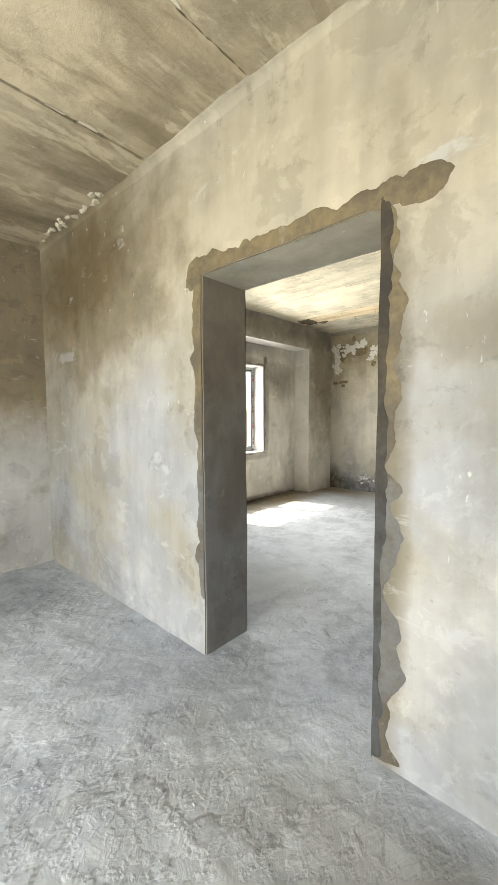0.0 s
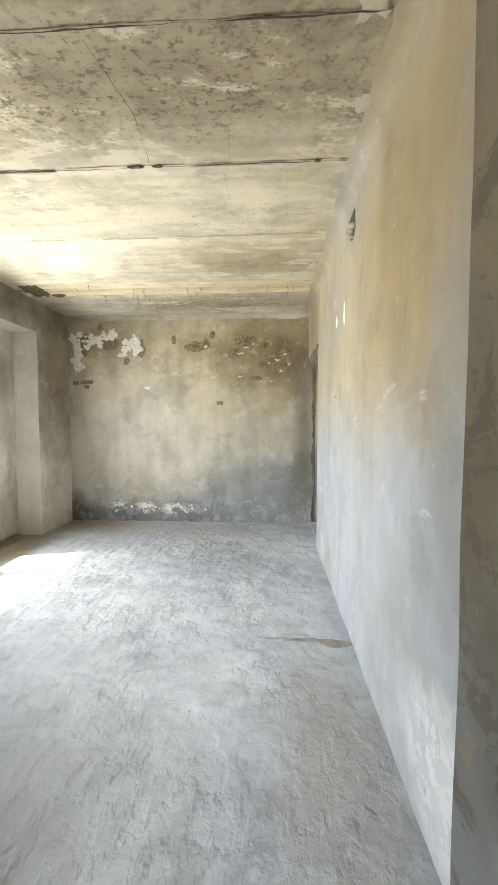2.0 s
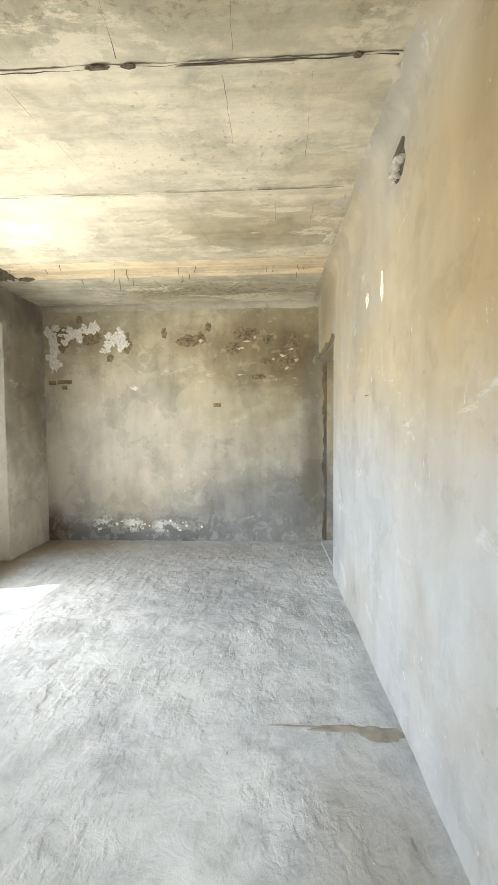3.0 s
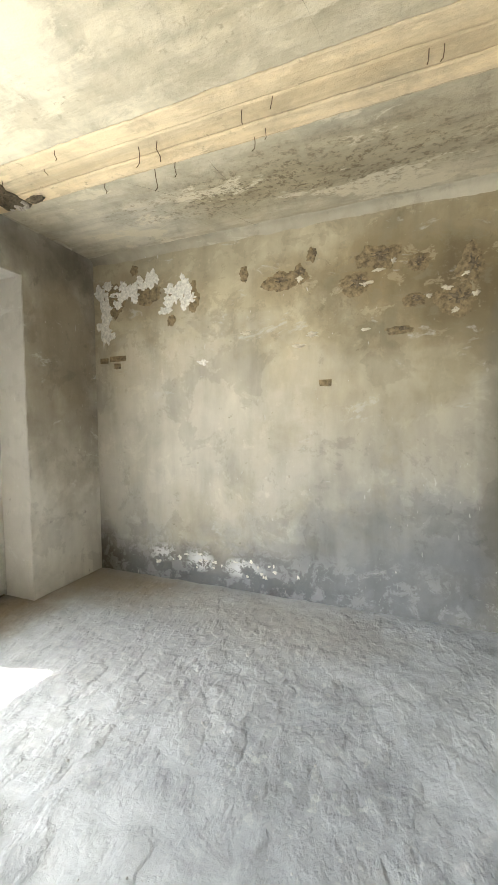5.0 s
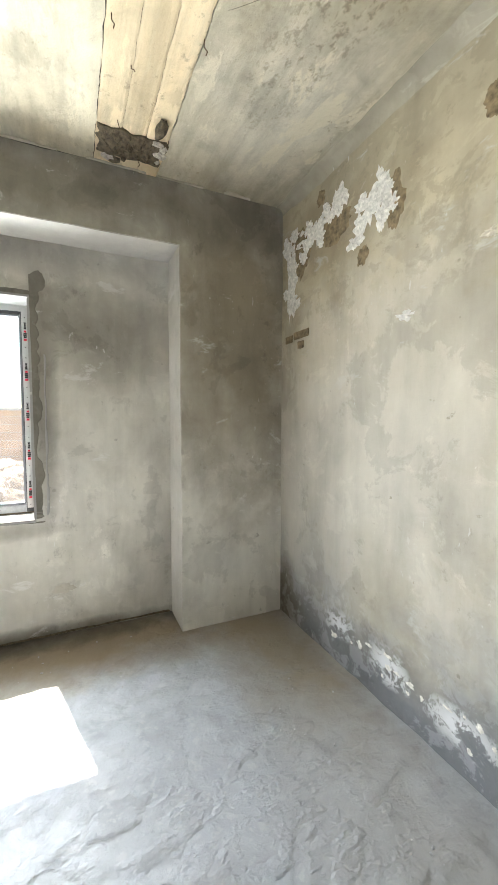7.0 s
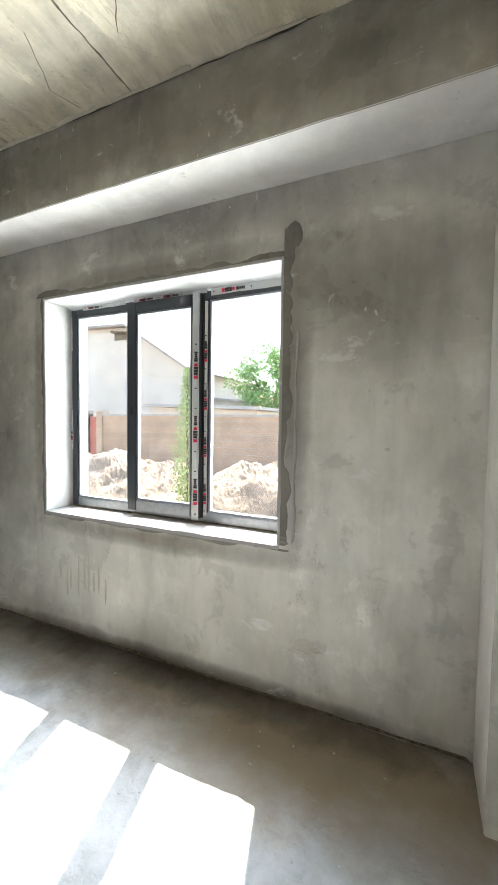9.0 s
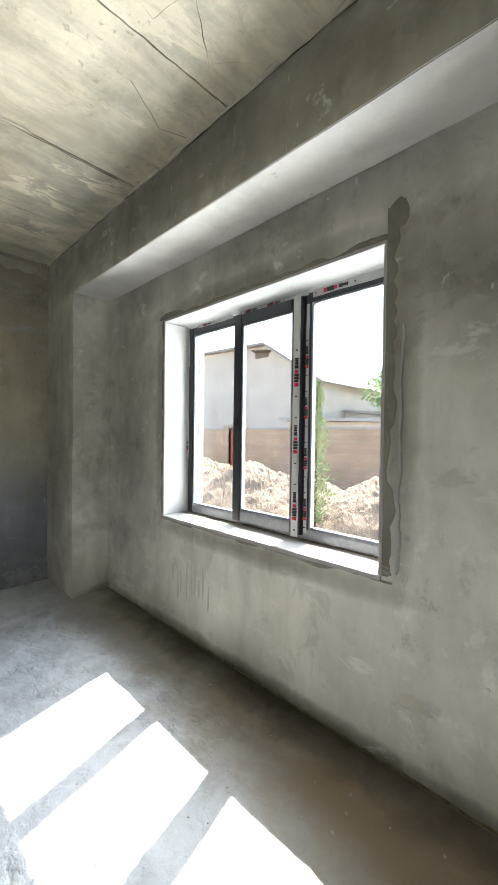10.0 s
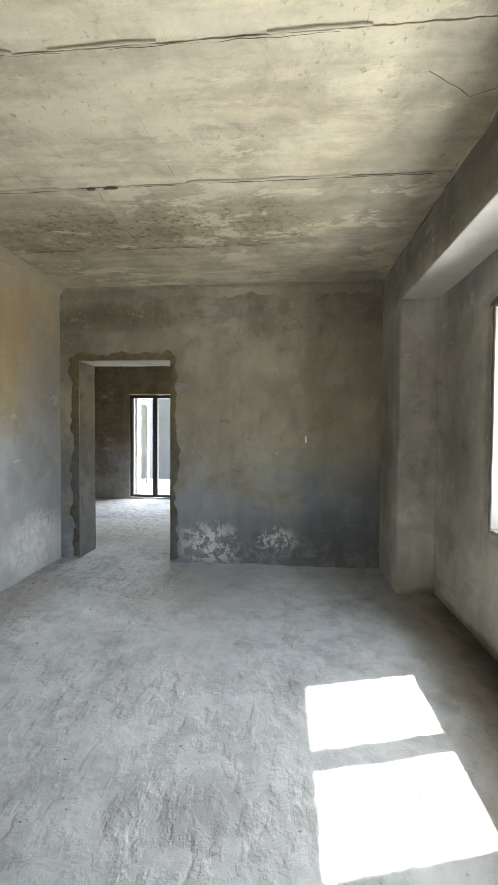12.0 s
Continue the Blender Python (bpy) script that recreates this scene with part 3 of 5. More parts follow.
def floor_mesh():
    bm = bmesh.new()
    xs, ys = np.arange(-4.72, 2.62, 0.022), np.arange(-2.2, 7.32, 0.022)
    rows = []
    for y in ys:
        row = []
        for x in xs:
            z = floor_z(x, y)
            row.append(bm.verts.new((x, y, z)))
        rows.append(row)
    for r0, r1 in zip(rows, rows[1:]):
        for i in range(len(r0) - 1):
            bm.faces.new((r0[i], r0[i + 1], r1[i + 1], r1[i]))
    return bm


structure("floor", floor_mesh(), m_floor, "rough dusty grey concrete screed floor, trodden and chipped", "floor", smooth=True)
structure("floor_base", boxes(((-4.72, -2.3, -0.35), (2.6, 7.3, -0.06))), m_floor, "concrete base below the screed", "floor")


WIDE = {3.70: 1.0, 4.60: 0.9, 2.86: 0.6, -3.09: 2.0, -2.21: 2.0, -1.32: 2.0}


def ceiling_panels(spans, run, along_x, seed, gap=0.003):
    """Precast slabs side by side, each a little off level, with ragged joints."""
    rnd = random.Random(seed)
    bm = bmesh.new()
    for a, b in spans:
        z = TOP + rnd.uniform(-0.004, 0.006)
        n_run, n_wide = round((run[1] - run[0]) / 0.022), 10
        cols = []
        for i in range(n_run + 1):
            s = run[0] + (run[1] - run[0]) * i / n_run
            line = []
            for j in range(-1, n_wide + 2):
                f = min(max(j, 0), n_wide) / n_wide
                rim = a if f < 0.5 else b
                rag = 0.004 * noise.noise(Vector((s * 7, rim * 3, 5))) + 0.005 * noise.noise(Vector((s * 23, rim, 5)))
                half = gap * WIDE.get(rim, 1.0) * max(0.15, 1 + 1.2 * noise.noise(Vector((s * 9, rim * 5, 2))) + 1.3 * noise.noise(Vector((s * 38, rim * 5, 4))))
                t = a + (b - a) * f + (half if f == 0 else -half if f == 1 else 0) + (rag if f in (0, 1) else 0)
                zz = z + (8 * gap if j in (-1, n_wide + 1) else 0) + (0.003 if f in (0, 1) else 0)
                p = Vector((s, t, zz) if along_x else (t, s, zz))
                p.z += 0.003 * noise.noise(p * 4)
                line.append(bm.verts.new(p))
            cols.append(line)
        for c0, c1 in zip(cols, cols[1:]):
            for j in range(len(c0) - 1):
                bm.faces.new((c0[j], c1[j], c1[j + 1], c0[j + 1]))
    return bm


structure("ceiling_slabs", ceiling_panels([(1.9, 2.86), (2.86, 3.70), (3.70, 4.60), (4.60, 5.68), (6.06, 7.05)], (-4.1, -0.4), True, 5), m_ceil, "stained precast concrete ceiling slabs with cracked joints", "ceiling")
structure("ceiling_strip", ceiling_panels([(5.68, 5.81), (5.81, 5.94), (5.94, 6.06)], (-4.1, -0.4), True, 6, 0.001), m_strip, "yellowish cast concrete strip with board marks in the ceiling", "ceiling")
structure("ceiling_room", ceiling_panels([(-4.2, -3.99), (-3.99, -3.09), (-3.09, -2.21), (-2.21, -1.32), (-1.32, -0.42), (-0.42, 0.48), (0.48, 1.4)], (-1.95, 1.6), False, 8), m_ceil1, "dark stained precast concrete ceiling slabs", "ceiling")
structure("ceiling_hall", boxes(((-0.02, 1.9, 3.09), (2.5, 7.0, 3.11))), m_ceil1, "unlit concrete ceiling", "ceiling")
structure("roof_deck", boxes(((-4.78, -2.3, 3.115), (2.6, 7.3, 3.45))), m_crack, "concrete deck above the slabs", "roof")

# ---- plaster repairs and damage on the walls ----
def on_wall(axis, plane, u, v, lift, sign):
    p = Vector((plane, u, v)) if axis == "x" else Vector((u, plane, v)) if axis == "y" else Vector((u, v, plane))
    p = uneven(p) if axis != "z" else p
    off = sign * lift
    return p + (Vector((off, 0, 0)) if axis == "x" else Vector((0, off, 0)) if axis == "y" else Vector((0, 0, off)))


def ribbon(parent, axis, plane, sign, a, b, out, width, seed, material=None, scallop=0.35, lift=0.005):
    """A smeared strip of plaster, or of painted shade, along the line a-b, its outer edge scalloped; out: the way
    across it.
    """
    rnd = random.Random(seed)
    length = math.dist(a, b)
    n = max(6, round(length / 0.013))
    lobes, s = [], 0.0
    while s < length:
        w = rnd.uniform(0.07, 0.34)
        lobes.append((s, w, rnd.uniform(0.15, 1.0)))
        s += w * 0.8
    bm = bmesh.new()
    rows = []
    for i in range(n + 1):
        t = length * i / n
        k = max((h * math.sqrt(max(0.0, 1 - ((t - c - w / 2) / (w / 2)) ** 2)) for c, w, h in lobes if c <= t <= c + w), default=0.1)
        edge = width * (1 - scallop + scallop * 2 * k * 0.7) + width * 0.45 * noise.noise(Vector((t * 9, seed, 0.5))) + width * 0.12 * noise.noise(Vector((t * 26, seed, 1.5))) + width * 0.05 * noise.noise(Vector((t * 60, seed, 3)))
        if i in (0, n):
            edge *= 0.5
        edge = max(edge, 0.008)
        u0, v0 = a[0] + (b[0] - a[0]) * i / n, a[1] + (b[1] - a[1]) * i / n
        row = []
        for f, h in ((0.0, 0.6), (0.12, 0.9), (0.5, 1.0), (0.85, 0.9), (0.96, 0.45), (1.0, -0.4)):
            d = 0.006 + edge * f
            hh = lift * h * (1 + 0.35 * noise.noise(Vector((t * 22, f * 3, seed))))
            row.append(bm.verts.new(on_wall(axis, plane, u0 + out[0] * d, v0 + out[1] * d, hh, sign)))
        rows.append(row)
    for r0, r1 in zip(rows, rows[1:]):
        for j in range(len(r0) - 1):
            bm.faces.new((r0[j], r0[j + 1], r1[j + 1], r1[j]))
    return part("repair_or_shade_strip", bm, material or m_damp, parent, "darker damp repair plaster, or painted wall-foot shade", smooth=True)


def blob_bm(bm, axis, plane, sign, c, r, seed, lift=0.005, jag=0.45, pts=44, rings=4, rough=0.5):
    """A ragged flake or stain on a surface."""
    ring = [[None] * pts for _ in range(rings)]
    mid = bm.verts.new(on_wall(axis, plane, c[0], c[1], lift, sign))
    for k in range(rings):
        f = (k + 1) / rings
        for i in range(pts):
            a = 2 * math.pi * i / pts
            q = Vector((math.cos(a) * 1.3, math.sin(a) * 1.3, seed * 1.37))
            rad = 1 + jag * 0.8 * noise.noise(q) + jag * 0.45 * noise.noise(q * 2.3) + jag * 0.35 * noise.noise(q * 6.0) + jag * 0.25 * noise.noise(q * 13)
            h = lift * (1 - f ** 3) * (1 + rough * noise.noise(Vector((math.cos(a) * f * 4, math.sin(a) * f * 4, seed)))) - (0.0015 if k == rings - 1 else 0)
            ring[k][i] = bm.verts.new(on_wall(axis, plane, c[0] + r[0] * rad * f * math.cos(a), c[1] + r[1] * rad * f * math.sin(a), h, sign))
    for i in range(pts):
        j = (i + 1) % pts
        bm.faces.new((mid, ring[0][i], ring[0][j]))
        for k in range(rings - 1):
            bm.faces.new((ring[k][i], ring[k + 1][i], ring[k + 1][j], ring[k][j]))


def blob(parent, name, axis, plane, sign, c, r, seed, material, lift=0.005, jag=0.45, rough=0.5, label=""):
    bm = bmesh.new()
    blob_bm(bm, axis, plane, sign, c, r, seed, lift, jag, rough=rough)
    return part(name, bm, material, parent, label, smooth=True)


# round the doorway, first room's side and inner side
ribbon(wall_s, "y", SOUTH_OUT, -1, (-1.86, 2.27), (-0.62, 2.27), (0, 1), 0.095, 3, lift=0.0026)
ribbon(wall_s, "y", SOUTH_OUT, -1, (-0.669, 2.30), (-0.669, 0.02), (1, 0), 0.10, 4, scallop=0.55, lift=0.002)
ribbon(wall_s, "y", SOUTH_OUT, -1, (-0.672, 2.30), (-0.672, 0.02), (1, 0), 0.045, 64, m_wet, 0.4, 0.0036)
blob(wall_s, "repair_patch", "y", SOUTH_OUT, -1, (-0.63, 2.31), (0.075, 0.06), 10, m_damp, 0.0036, 0.3)
ribbon(wall_s, "y", SOUTH_OUT, -1, (-1.73, 2.30), (-1.73, 0.35), (-1, 0), 0.075, 5, scallop=0.5, lift=0.0024)
blob(wall_s, "repair_patch", "y", SOUTH_OUT, -1, (-0.52, 2.30), (0.115, 0.078), 8, m_damp, 0.0034, 0.18, label="round damp plaster patch")
blob(wall_s, "repair_patch", "y", SOUTH_OUT, -1, (-1.82, 2.26), (0.05, 0.06), 9, m_damp, 0.005, 0.3)
ribbon(wall_s, "y", SOUTH_IN, 1, (-1.76, 2.27), (-0.62, 2.27), (0, 1), 0.10, 13)
ribbon(wall_s, "y", SOUTH_IN, 1, (-0.669, 2.33), (-0.669, 0.02), (1, 0), 0.10, 14)
ribbon(wall_s, "y", SOUTH_IN, 1, (-1.73, 2.33), (-1.73, 0.02), (-1, 0), 0.085, 15)
# round the window
ribbon(wall_w, "x", NICHE, 1, (3.45, 2.322), (5.32, 2.322), (0, 1), 0.035, 23, m_grey_repair, 0.8, 0.0022)
ribbon(wall_w, "x", NICHE, 1, (5.28, 2.46), (5.28, 0.84), (1, 0), 0.045, 24, m_grey_repair, 0.7, 0.0022)
ribbon(wall_w, "x", NICHE, 1, (3.52, 2.34), (3.52, 0.80), (-1, 0), 0.022, 25, m_grey_repair, 0.7, 0.0022)
ribbon(wall_w, "x", NICHE, 1, (3.50, 0.825), (5.34, 0.825), (0, -1), 0.022, 26, m_grey_repair, 0.8, lift=0.0018)
blob(wall_w, "repair_patch", "x", NICHE, 1, (5.335, 2.42), (0.05, 0.08), 27, m_grey_repair, 0.0036, 0.2)
ribbon(wall_w, "x", NICHE, 1, (5.352, 1.95), (5.345, 0.86), (1, 0), 0.016, 28, m_white, 0.6, 0.006)
# thin dark strip that paints the shade where wall meets floor
ribbon(wall_w, "x", NICHE, 1, (2.61, -0.006), (6.19, -0.006), (0, 1), 0.014, 29, m_hole_or_shade, 0.1, 0.003)
# the glazed doorway
ribbon(wall_e, "x", EAST, -1, (5.86, 2.343), (6.97, 2.343), (0, 1), 0.09, 33)
wall_n = bpy.data.objects["wall_north"]
ribbon(wall_n, "y", NORTH, -1, (-0.33, 2.33), (-0.33, 0.02), (-1, 0), 0.05, 36, m_damp, 0.6, 0.0022)



def cove(wall, axis, plane, sign, a, b, radius, material, seed):
    """Plaster drawn round the corner between a wall and the ceiling."""
    bm = bmesh.new()
    n = round((b - a) / 0.03)
    rows = []
    for i in range(n + 1):
        u = a + (b - a) * i / n
        r = radius * (1 + 0.35 * noise.noise(Vector((u * 2.1, seed, 0))) + 0.22 * noise.noise(Vector((u * 7, seed, 3))) + 0.12 * noise.noise(Vector((u * 19, seed, 7))))
        row = []
        for k in range(8):
            t = math.pi / 2 * k / 7
            d, h = r - r * math.cos(t), r - r * math.sin(t)
            if k == 0:
                d = -0.008
            if k == 7:
                h = -0.012
            row.append(bm.verts.new(on_wall(axis, plane, u, TOP - h, d, sign)))
        rows.append(row)
    for r0, r1 in zip(rows, rows[1:]):
        for k in range(7):
            bm.faces.new((r0[k], r0[k + 1], r1[k + 1], r1[k]))
    part("cove", bm, material, wall, "rounded plaster edge", smooth=True)


cove(wall_e, "x", EAST, -1, SOUTH_IN, 6.99, 0.10, m_east, 3)
cove(wall_n, "y", NORTH, -1, -4.04, -0.45, 0.075, m_pale_wall, 5)
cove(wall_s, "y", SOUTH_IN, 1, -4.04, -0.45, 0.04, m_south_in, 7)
cove(wall_s, "y", SOUTH_OUT, -1, -4.08, 1.34, 0.05, m_south, 9)
ribbon(wall_s, "y", SOUTH_IN, 1, (-4.04, TOP), (-0.45, TOP), (0, -1), 0.11, 43, m_pale_wall, 0.3, 0.004)

# the end wall: flaking lime, holes, brick showing through
rnd = random.Random(77)
for cx, cz, w, h, n in ((-3.93, 2.60, 0.07, 0.26, 16), (-3.66, 2.72, 0.14, 0.09, 12), (-3.40, 2.80, 0.10, 0.06, 8), (-3.08, 2.62, 0.16, 0.11, 16), (-3.88, 2.42, 0.06, 0.12, 7)):
    for k in range(n):
        u, v = cx + rnd.uniform(-w, w), cz + rnd.uniform(-h, h)
        s = rnd.uniform(0.02, 0.06)
        blob(wall_n, "lime_flake", "y", NORTH, -1, (max(u, -4.0), v), (s, s * rnd.uniform(0.6, 1.3)), 100 + k + cx * 7, m_salt, rnd.uniform(0.006, 0.014), 0.75, 1.2)
for k, (cx, cz, rx, rz) in enumerate(((-3.93, 2.56, 0.06, 0.20), (-3.90, 2.36, 0.05, 0.10), (-3.69, 2.72, 0.11, 0.065), (-3.55, 2.78, 0.05, 0.05), (-3.40, 2.81, 0.05, 0.07), (-3.12, 2.66, 0.10, 0.11), (-3.02, 2.74, 0.05, 0.06))):
    blob(wall_n, "lime_patch", "y", NORTH, -1, (cx, cz), (rx, rz), 150 + k * 3.3, m_salt, 0.010, 0.95, 1.5)
for cx, cz, rx, rz, sd in ((-3.80, 2.68, 0.13, 0.17, 1), (-3.42, 2.68, 0.19, 0.10, 2), (-2.93, 2.60, 0.07, 0.14, 3), (-3.16, 2.42, 0.05, 0.06, 4), (-2.44, 2.73, 0.045, 0.07, 5), (-3.55, 2.92, 0.05, 0.05, 6)):
    blob(wall_n, "bare_patch", "y", NORTH, -1, (cx, cz), (rx, rz), 200 + sd, m_brown, 0.003, 0.5, 0.8, "brown bare patch")
for cx, cz, rx, rz, sd in ((-2.13, 2.62, 0.13, 0.085, 1), (-1.98, 2.66, 0.09, 0.08, 2), (-1.86, 2.80, 0.04, 0.06, 7), (-1.53, 2.53, 0.13, 0.085, 3), (-1.36, 2.70, 0.16, 0.10, 4), (-0.76, 2.55, 0.09, 0.15, 5), (-0.84, 2.33, 0.14, 0.12, 6), (-1.12, 2.36, 0.08, 0.05, 8), (-1.21, 2.15, 0.12, 0.03, 9), (-1.10, 2.62, 0.09, 0.07, 10)):
    blob(wall_n, "broken_plaster", "y", NORTH, -1, (cx, cz), (rx, rz), 240 + sd, m_brown, 0.008, 0.5, 1.3, "brown broken plaster hole")
    # dark core stands proud; its colour gives the hole's inner shade
    blob(wall_n, "painted_hole_shade", "y", NORTH, -1, (cx + 0.02, cz + 0.01), (rx * 0.55, rz * 0.55), 260 + sd, m_hole_or_shade, 0.0105, 0.6, 1.5)
for cx, cz, rx, rz, sd in ((-1.96, 2.63, 0.035, 0.03, 1), (-1.46, 2.52, 0.05, 0.02, 2), (-1.36, 2.61, 0.045, 0.014, 3), (-1.26, 2.66, 0.022, 0.02, 4), (-2.84, 2.02, 0.055, 0.022, 5), (-1.86, 2.18, 0.05, 0.02, 6), (-1.97, 2.10, 0.05, 0.016, 7), (-0.90, 2.42, 0.035, 0.018, 8), (-0.78, 2.50, 0.025, 0.022, 9), (-0.85, 2.26, 0.035, 0.02, 10), (-2.42, 2.24, 0.04, 0.02, 11), (-1.45, 2.18, 0.03, 0.012, 12), (-1.02, 2.38, 0.02, 0.014, 13), (-0.72, 2.36, 0.025, 0.02, 14)):
    blob(wall_n, "lime_flake", "y", NORTH, -1, (cx, cz), (rx, rz), 300 + sd, m_salt if sd == 5 else m_pale, 0.012, 0.95, 1.2)


def brick_at(x, z, w):
    bm = bmesh.new()
    box(bm, (x, NORTH - 0.006, z), (x + w, NORTH + 0.02, z + 0.055), 0.004)
    for v in bm.verts:
        v.co += noise.noise_vector(v.co * 40) * 0.006
    return part("brick", bm, m_brown, wall_n, "dark brick showing through")


brick_at(-3.99, 2.075, 0.10)
brick_at(-3.87, 2.085, 0.19)
brick_at(-3.82, 2.015, 0.08)
brick_at(-1.80, 1.765, 0.10)
for k in range(26):
    u = rnd.choice((-3.30, -2.85, -2.62, -2.25)) + rnd.gauss(0, 0.16)
    v = 0.21 + rnd.uniform(-0.08, 0.07)
    blob(wall_n, "salt_crust", "y", NORTH, -1, (u, v), (rnd.uniform(0.006, 0.028), rnd.uniform(0.006, 0.02)), 400 + k, m_salt, 0.004, 0.9, 1.0)
for cy, cz, ry, rz, sd in ((4.30, 2.32, 0.03, 0.10, 1), (4.62, 2.35, 0.05, 0.05, 2)):
    blob(wall_e, "plaster_chip", "x", EAST, -1, (cy, cz), (ry, rz), 520 + sd, m_salt, 0.004, 0.6)
blob(wall_w, "socket_patch", "x", NICHE, 1, (5.445, 0.325), (0.075, 0.042), 542, m_pale, 0.005, 0.5, 0.8, "mortared socket recess")
for k in range(9):
    y0 = 3.68 + 0.05 * k + rnd.uniform(-0.02, 0.02)
    blob(wall_w, "lime_run", "x", NICHE, 1, (y0, 0.42 + rnd.uniform(-0.08, 0.08)), (0.012, rnd.uniform(0.08, 0.2)), 560 + k, m_pale, 0.0015, 0.4)
bm = boxes(((-3.258, SOUTH_IN - 0.004, 1.36), (-3.236, SOUTH_IN + 0.012, 1.43)), bev=0.004)
part("wall_plug", bm, m_pvc, wall_s, "small white plastic plug")


def lump(name, at, size, material, seed, flat=1.0):
    bm = bmesh.new()
    bmesh.ops.create_icosphere(bm, subdivisions=3, radius=1)
    for v in bm.verts:
        d = 1 + 0.45 * noise.noise(v.co * 1.6 + Vector((seed, 0, 0))) + 0.25 * noise.noise(v.co * 4.5 + Vector((0, seed, 0)))
        v.co = Vector((v.co.x * size[0], v.co.y * size[1], v.co.z * size[2])) * d + Vector(at)
    return bm


def lump_part(name, at, size, material, seed, parent, label=""):
    return part(name, lump(name, at, size, material, seed), material, parent, label)


# the knocked-through hole high in the side wall
# shallow bulge, no real depth: the hole's shade is its dark colour
lump_part("wall_hole", (EAST + 0.004, 4.03, 2.86), (0.018, 0.085, 0.095), m_crack, 3, wall_e, "knocked hole, its shade a dark bulge")
for k in range(7):
    lump_part("rubble", (EAST - 0.012, 4.02 + rnd.uniform(-0.06, 0.05), 2.815 + rnd.uniform(-0.05, 0.025)), (0.03, rnd.uniform(0.012, 0.03), rnd.uniform(0.012, 0.028)), m_box, 10 + k, wall_e)

# the broken pocket at the strip's end
ceil_strip = bpy.data.objects["ceiling_strip"]
bm = bmesh.new()
n1, n2 = 36, 26
g = [[bm.verts.new((0, 0, 0)) for j in range(n2 + 1)] for i in range(n1 + 1)]
for i in range(n1 + 1):
    for j in range(n2 + 1):
        fx, fy = i / n1, j / n2
        p = Vector((-3.95 + 0.24 * fx, 5.685 + 0.385 * fy, 0))
        edge = min(fx, 1 - fx, fy, 1 - fy) * 4
        z = TOP - 0.002 - min(1, edge) * (0.012 + 0.035 * abs(noise.noise(p * 16)) + 0.018 * noise.noise(p * 45)) + (0.02 if edge == 0 else 0)
        p += noise.noise_vector(p * 20) * 0.02 * (1 if edge else 1.6)
        g[i][j].co = (p.x, p.y, z)
for i in range(n1):
    for j in range(n2):
        bm.faces.new((g[i][j], g[i + 1][j], g[i + 1][j + 1], g[i][j + 1]))
part("broken_pocket", bm, m_hole_or_shade, ceil_strip, "dark broken honeycombed concrete")
for k in range(10):
    lump_part("rubble", (-3.97 + rnd.uniform(-0.03, 0.24), 5.66 + rnd.uniform(0, 0.42), TOP - 0.01), (rnd.uniform(0.012, 0.04), rnd.uniform(0.012, 0.04), 0.014), m_box if k % 2 else m_hole_or_shade, 40 + k, ceil_strip)
lump_part("rubble", (-3.62, 6.0, TOP - 0.008), (0.075, 0.03, 0.022), m_hole_or_shade, 61, ceil_strip)


def tube(points, radius, sides=6):
    bm = bmesh.new()
    rings = []
    for i, p in enumerate(points):
        p = Vector(p)
        d = (Vector(points[min(i + 1, len(points) - 1)]) - Vector(points[max(i - 1, 0)])).normalized()
        a = d.cross(Vector((0.3, 0.5, 0.81))).normalized()
        b = d.cross(a)
        rings.append([bm.verts.new(p + radius * (math.cos(t) * a + math.sin(t) * b)) for t in (2 * math.pi * k / sides for k in range(sides))])
    for r0, r1 in zip(rings, rings[1:]):
        for k in range(sides):
            bm.faces.new((r0[k], r0[(k + 1) % sides], r1[(k + 1) % sides], r1[k]))
    bm.faces.new(rings[0])
    bm.faces.new(rings[-1])
    return bm


def tie_wire(x, y, drop, lean, seed):
    r = random.Random(seed)
    pts = [(x, y, TOP + 0.02), (x + r.uniform(-0.01, 0.01), y, TOP - drop * 0.35), (x + lean * 0.5 + r.uniform(-0.01, 0.01), y + 0.01, TOP - drop * 0.75), (x + lean, y + r.uniform(-0.015, 0.015), TOP - drop)]
    ob = finish("tie_wire", tube(pts, 0.0022), m_rust)
    tagged(ob, "thin rusty tie wire hanging from the ceiling strip", "wire", "ceiling tie wires")


for k, (x, y, d) in enumerate(((-2.63, 5.86, 0.11), (-2.50, 5.86, 0.11), (-2.66, 6.06, 0.14), (-2.50, 6.05, 0.09), (-1.97, 5.84, 0.07), (-1.90, 6.00, 0.05), (-1.98, 6.04, 0.07), (-1.80, 5.82, 0.05), (-0.80, 5.84, 0.05), (-0.74, 5.84, 0.05), (-0.80, 6.02, 0.05), (-1.10, 5.84, 0.05), (-1.04, 5.84, 0.06), (-3.10, 5.70, 0.05), (-3.05, 6.06, 0.06), (-3.66, 5.78, 0.04), (-3.90, 5.92, 0.06), (-3.30, 5.80, 0.03))):
    tie_wire(x, y, d, rnd.uniform(-0.015, 0.015), k)
tagged(finish("nail", tube([(EAST + 0.01, 4.66, 1.725), (EAST - 0.012, 4.62, 1.724), (EAST - 0.014, 4.52, 1.722)], 0.0025), m_rust), "thin dark nail bent along the plaster wall", "nail")


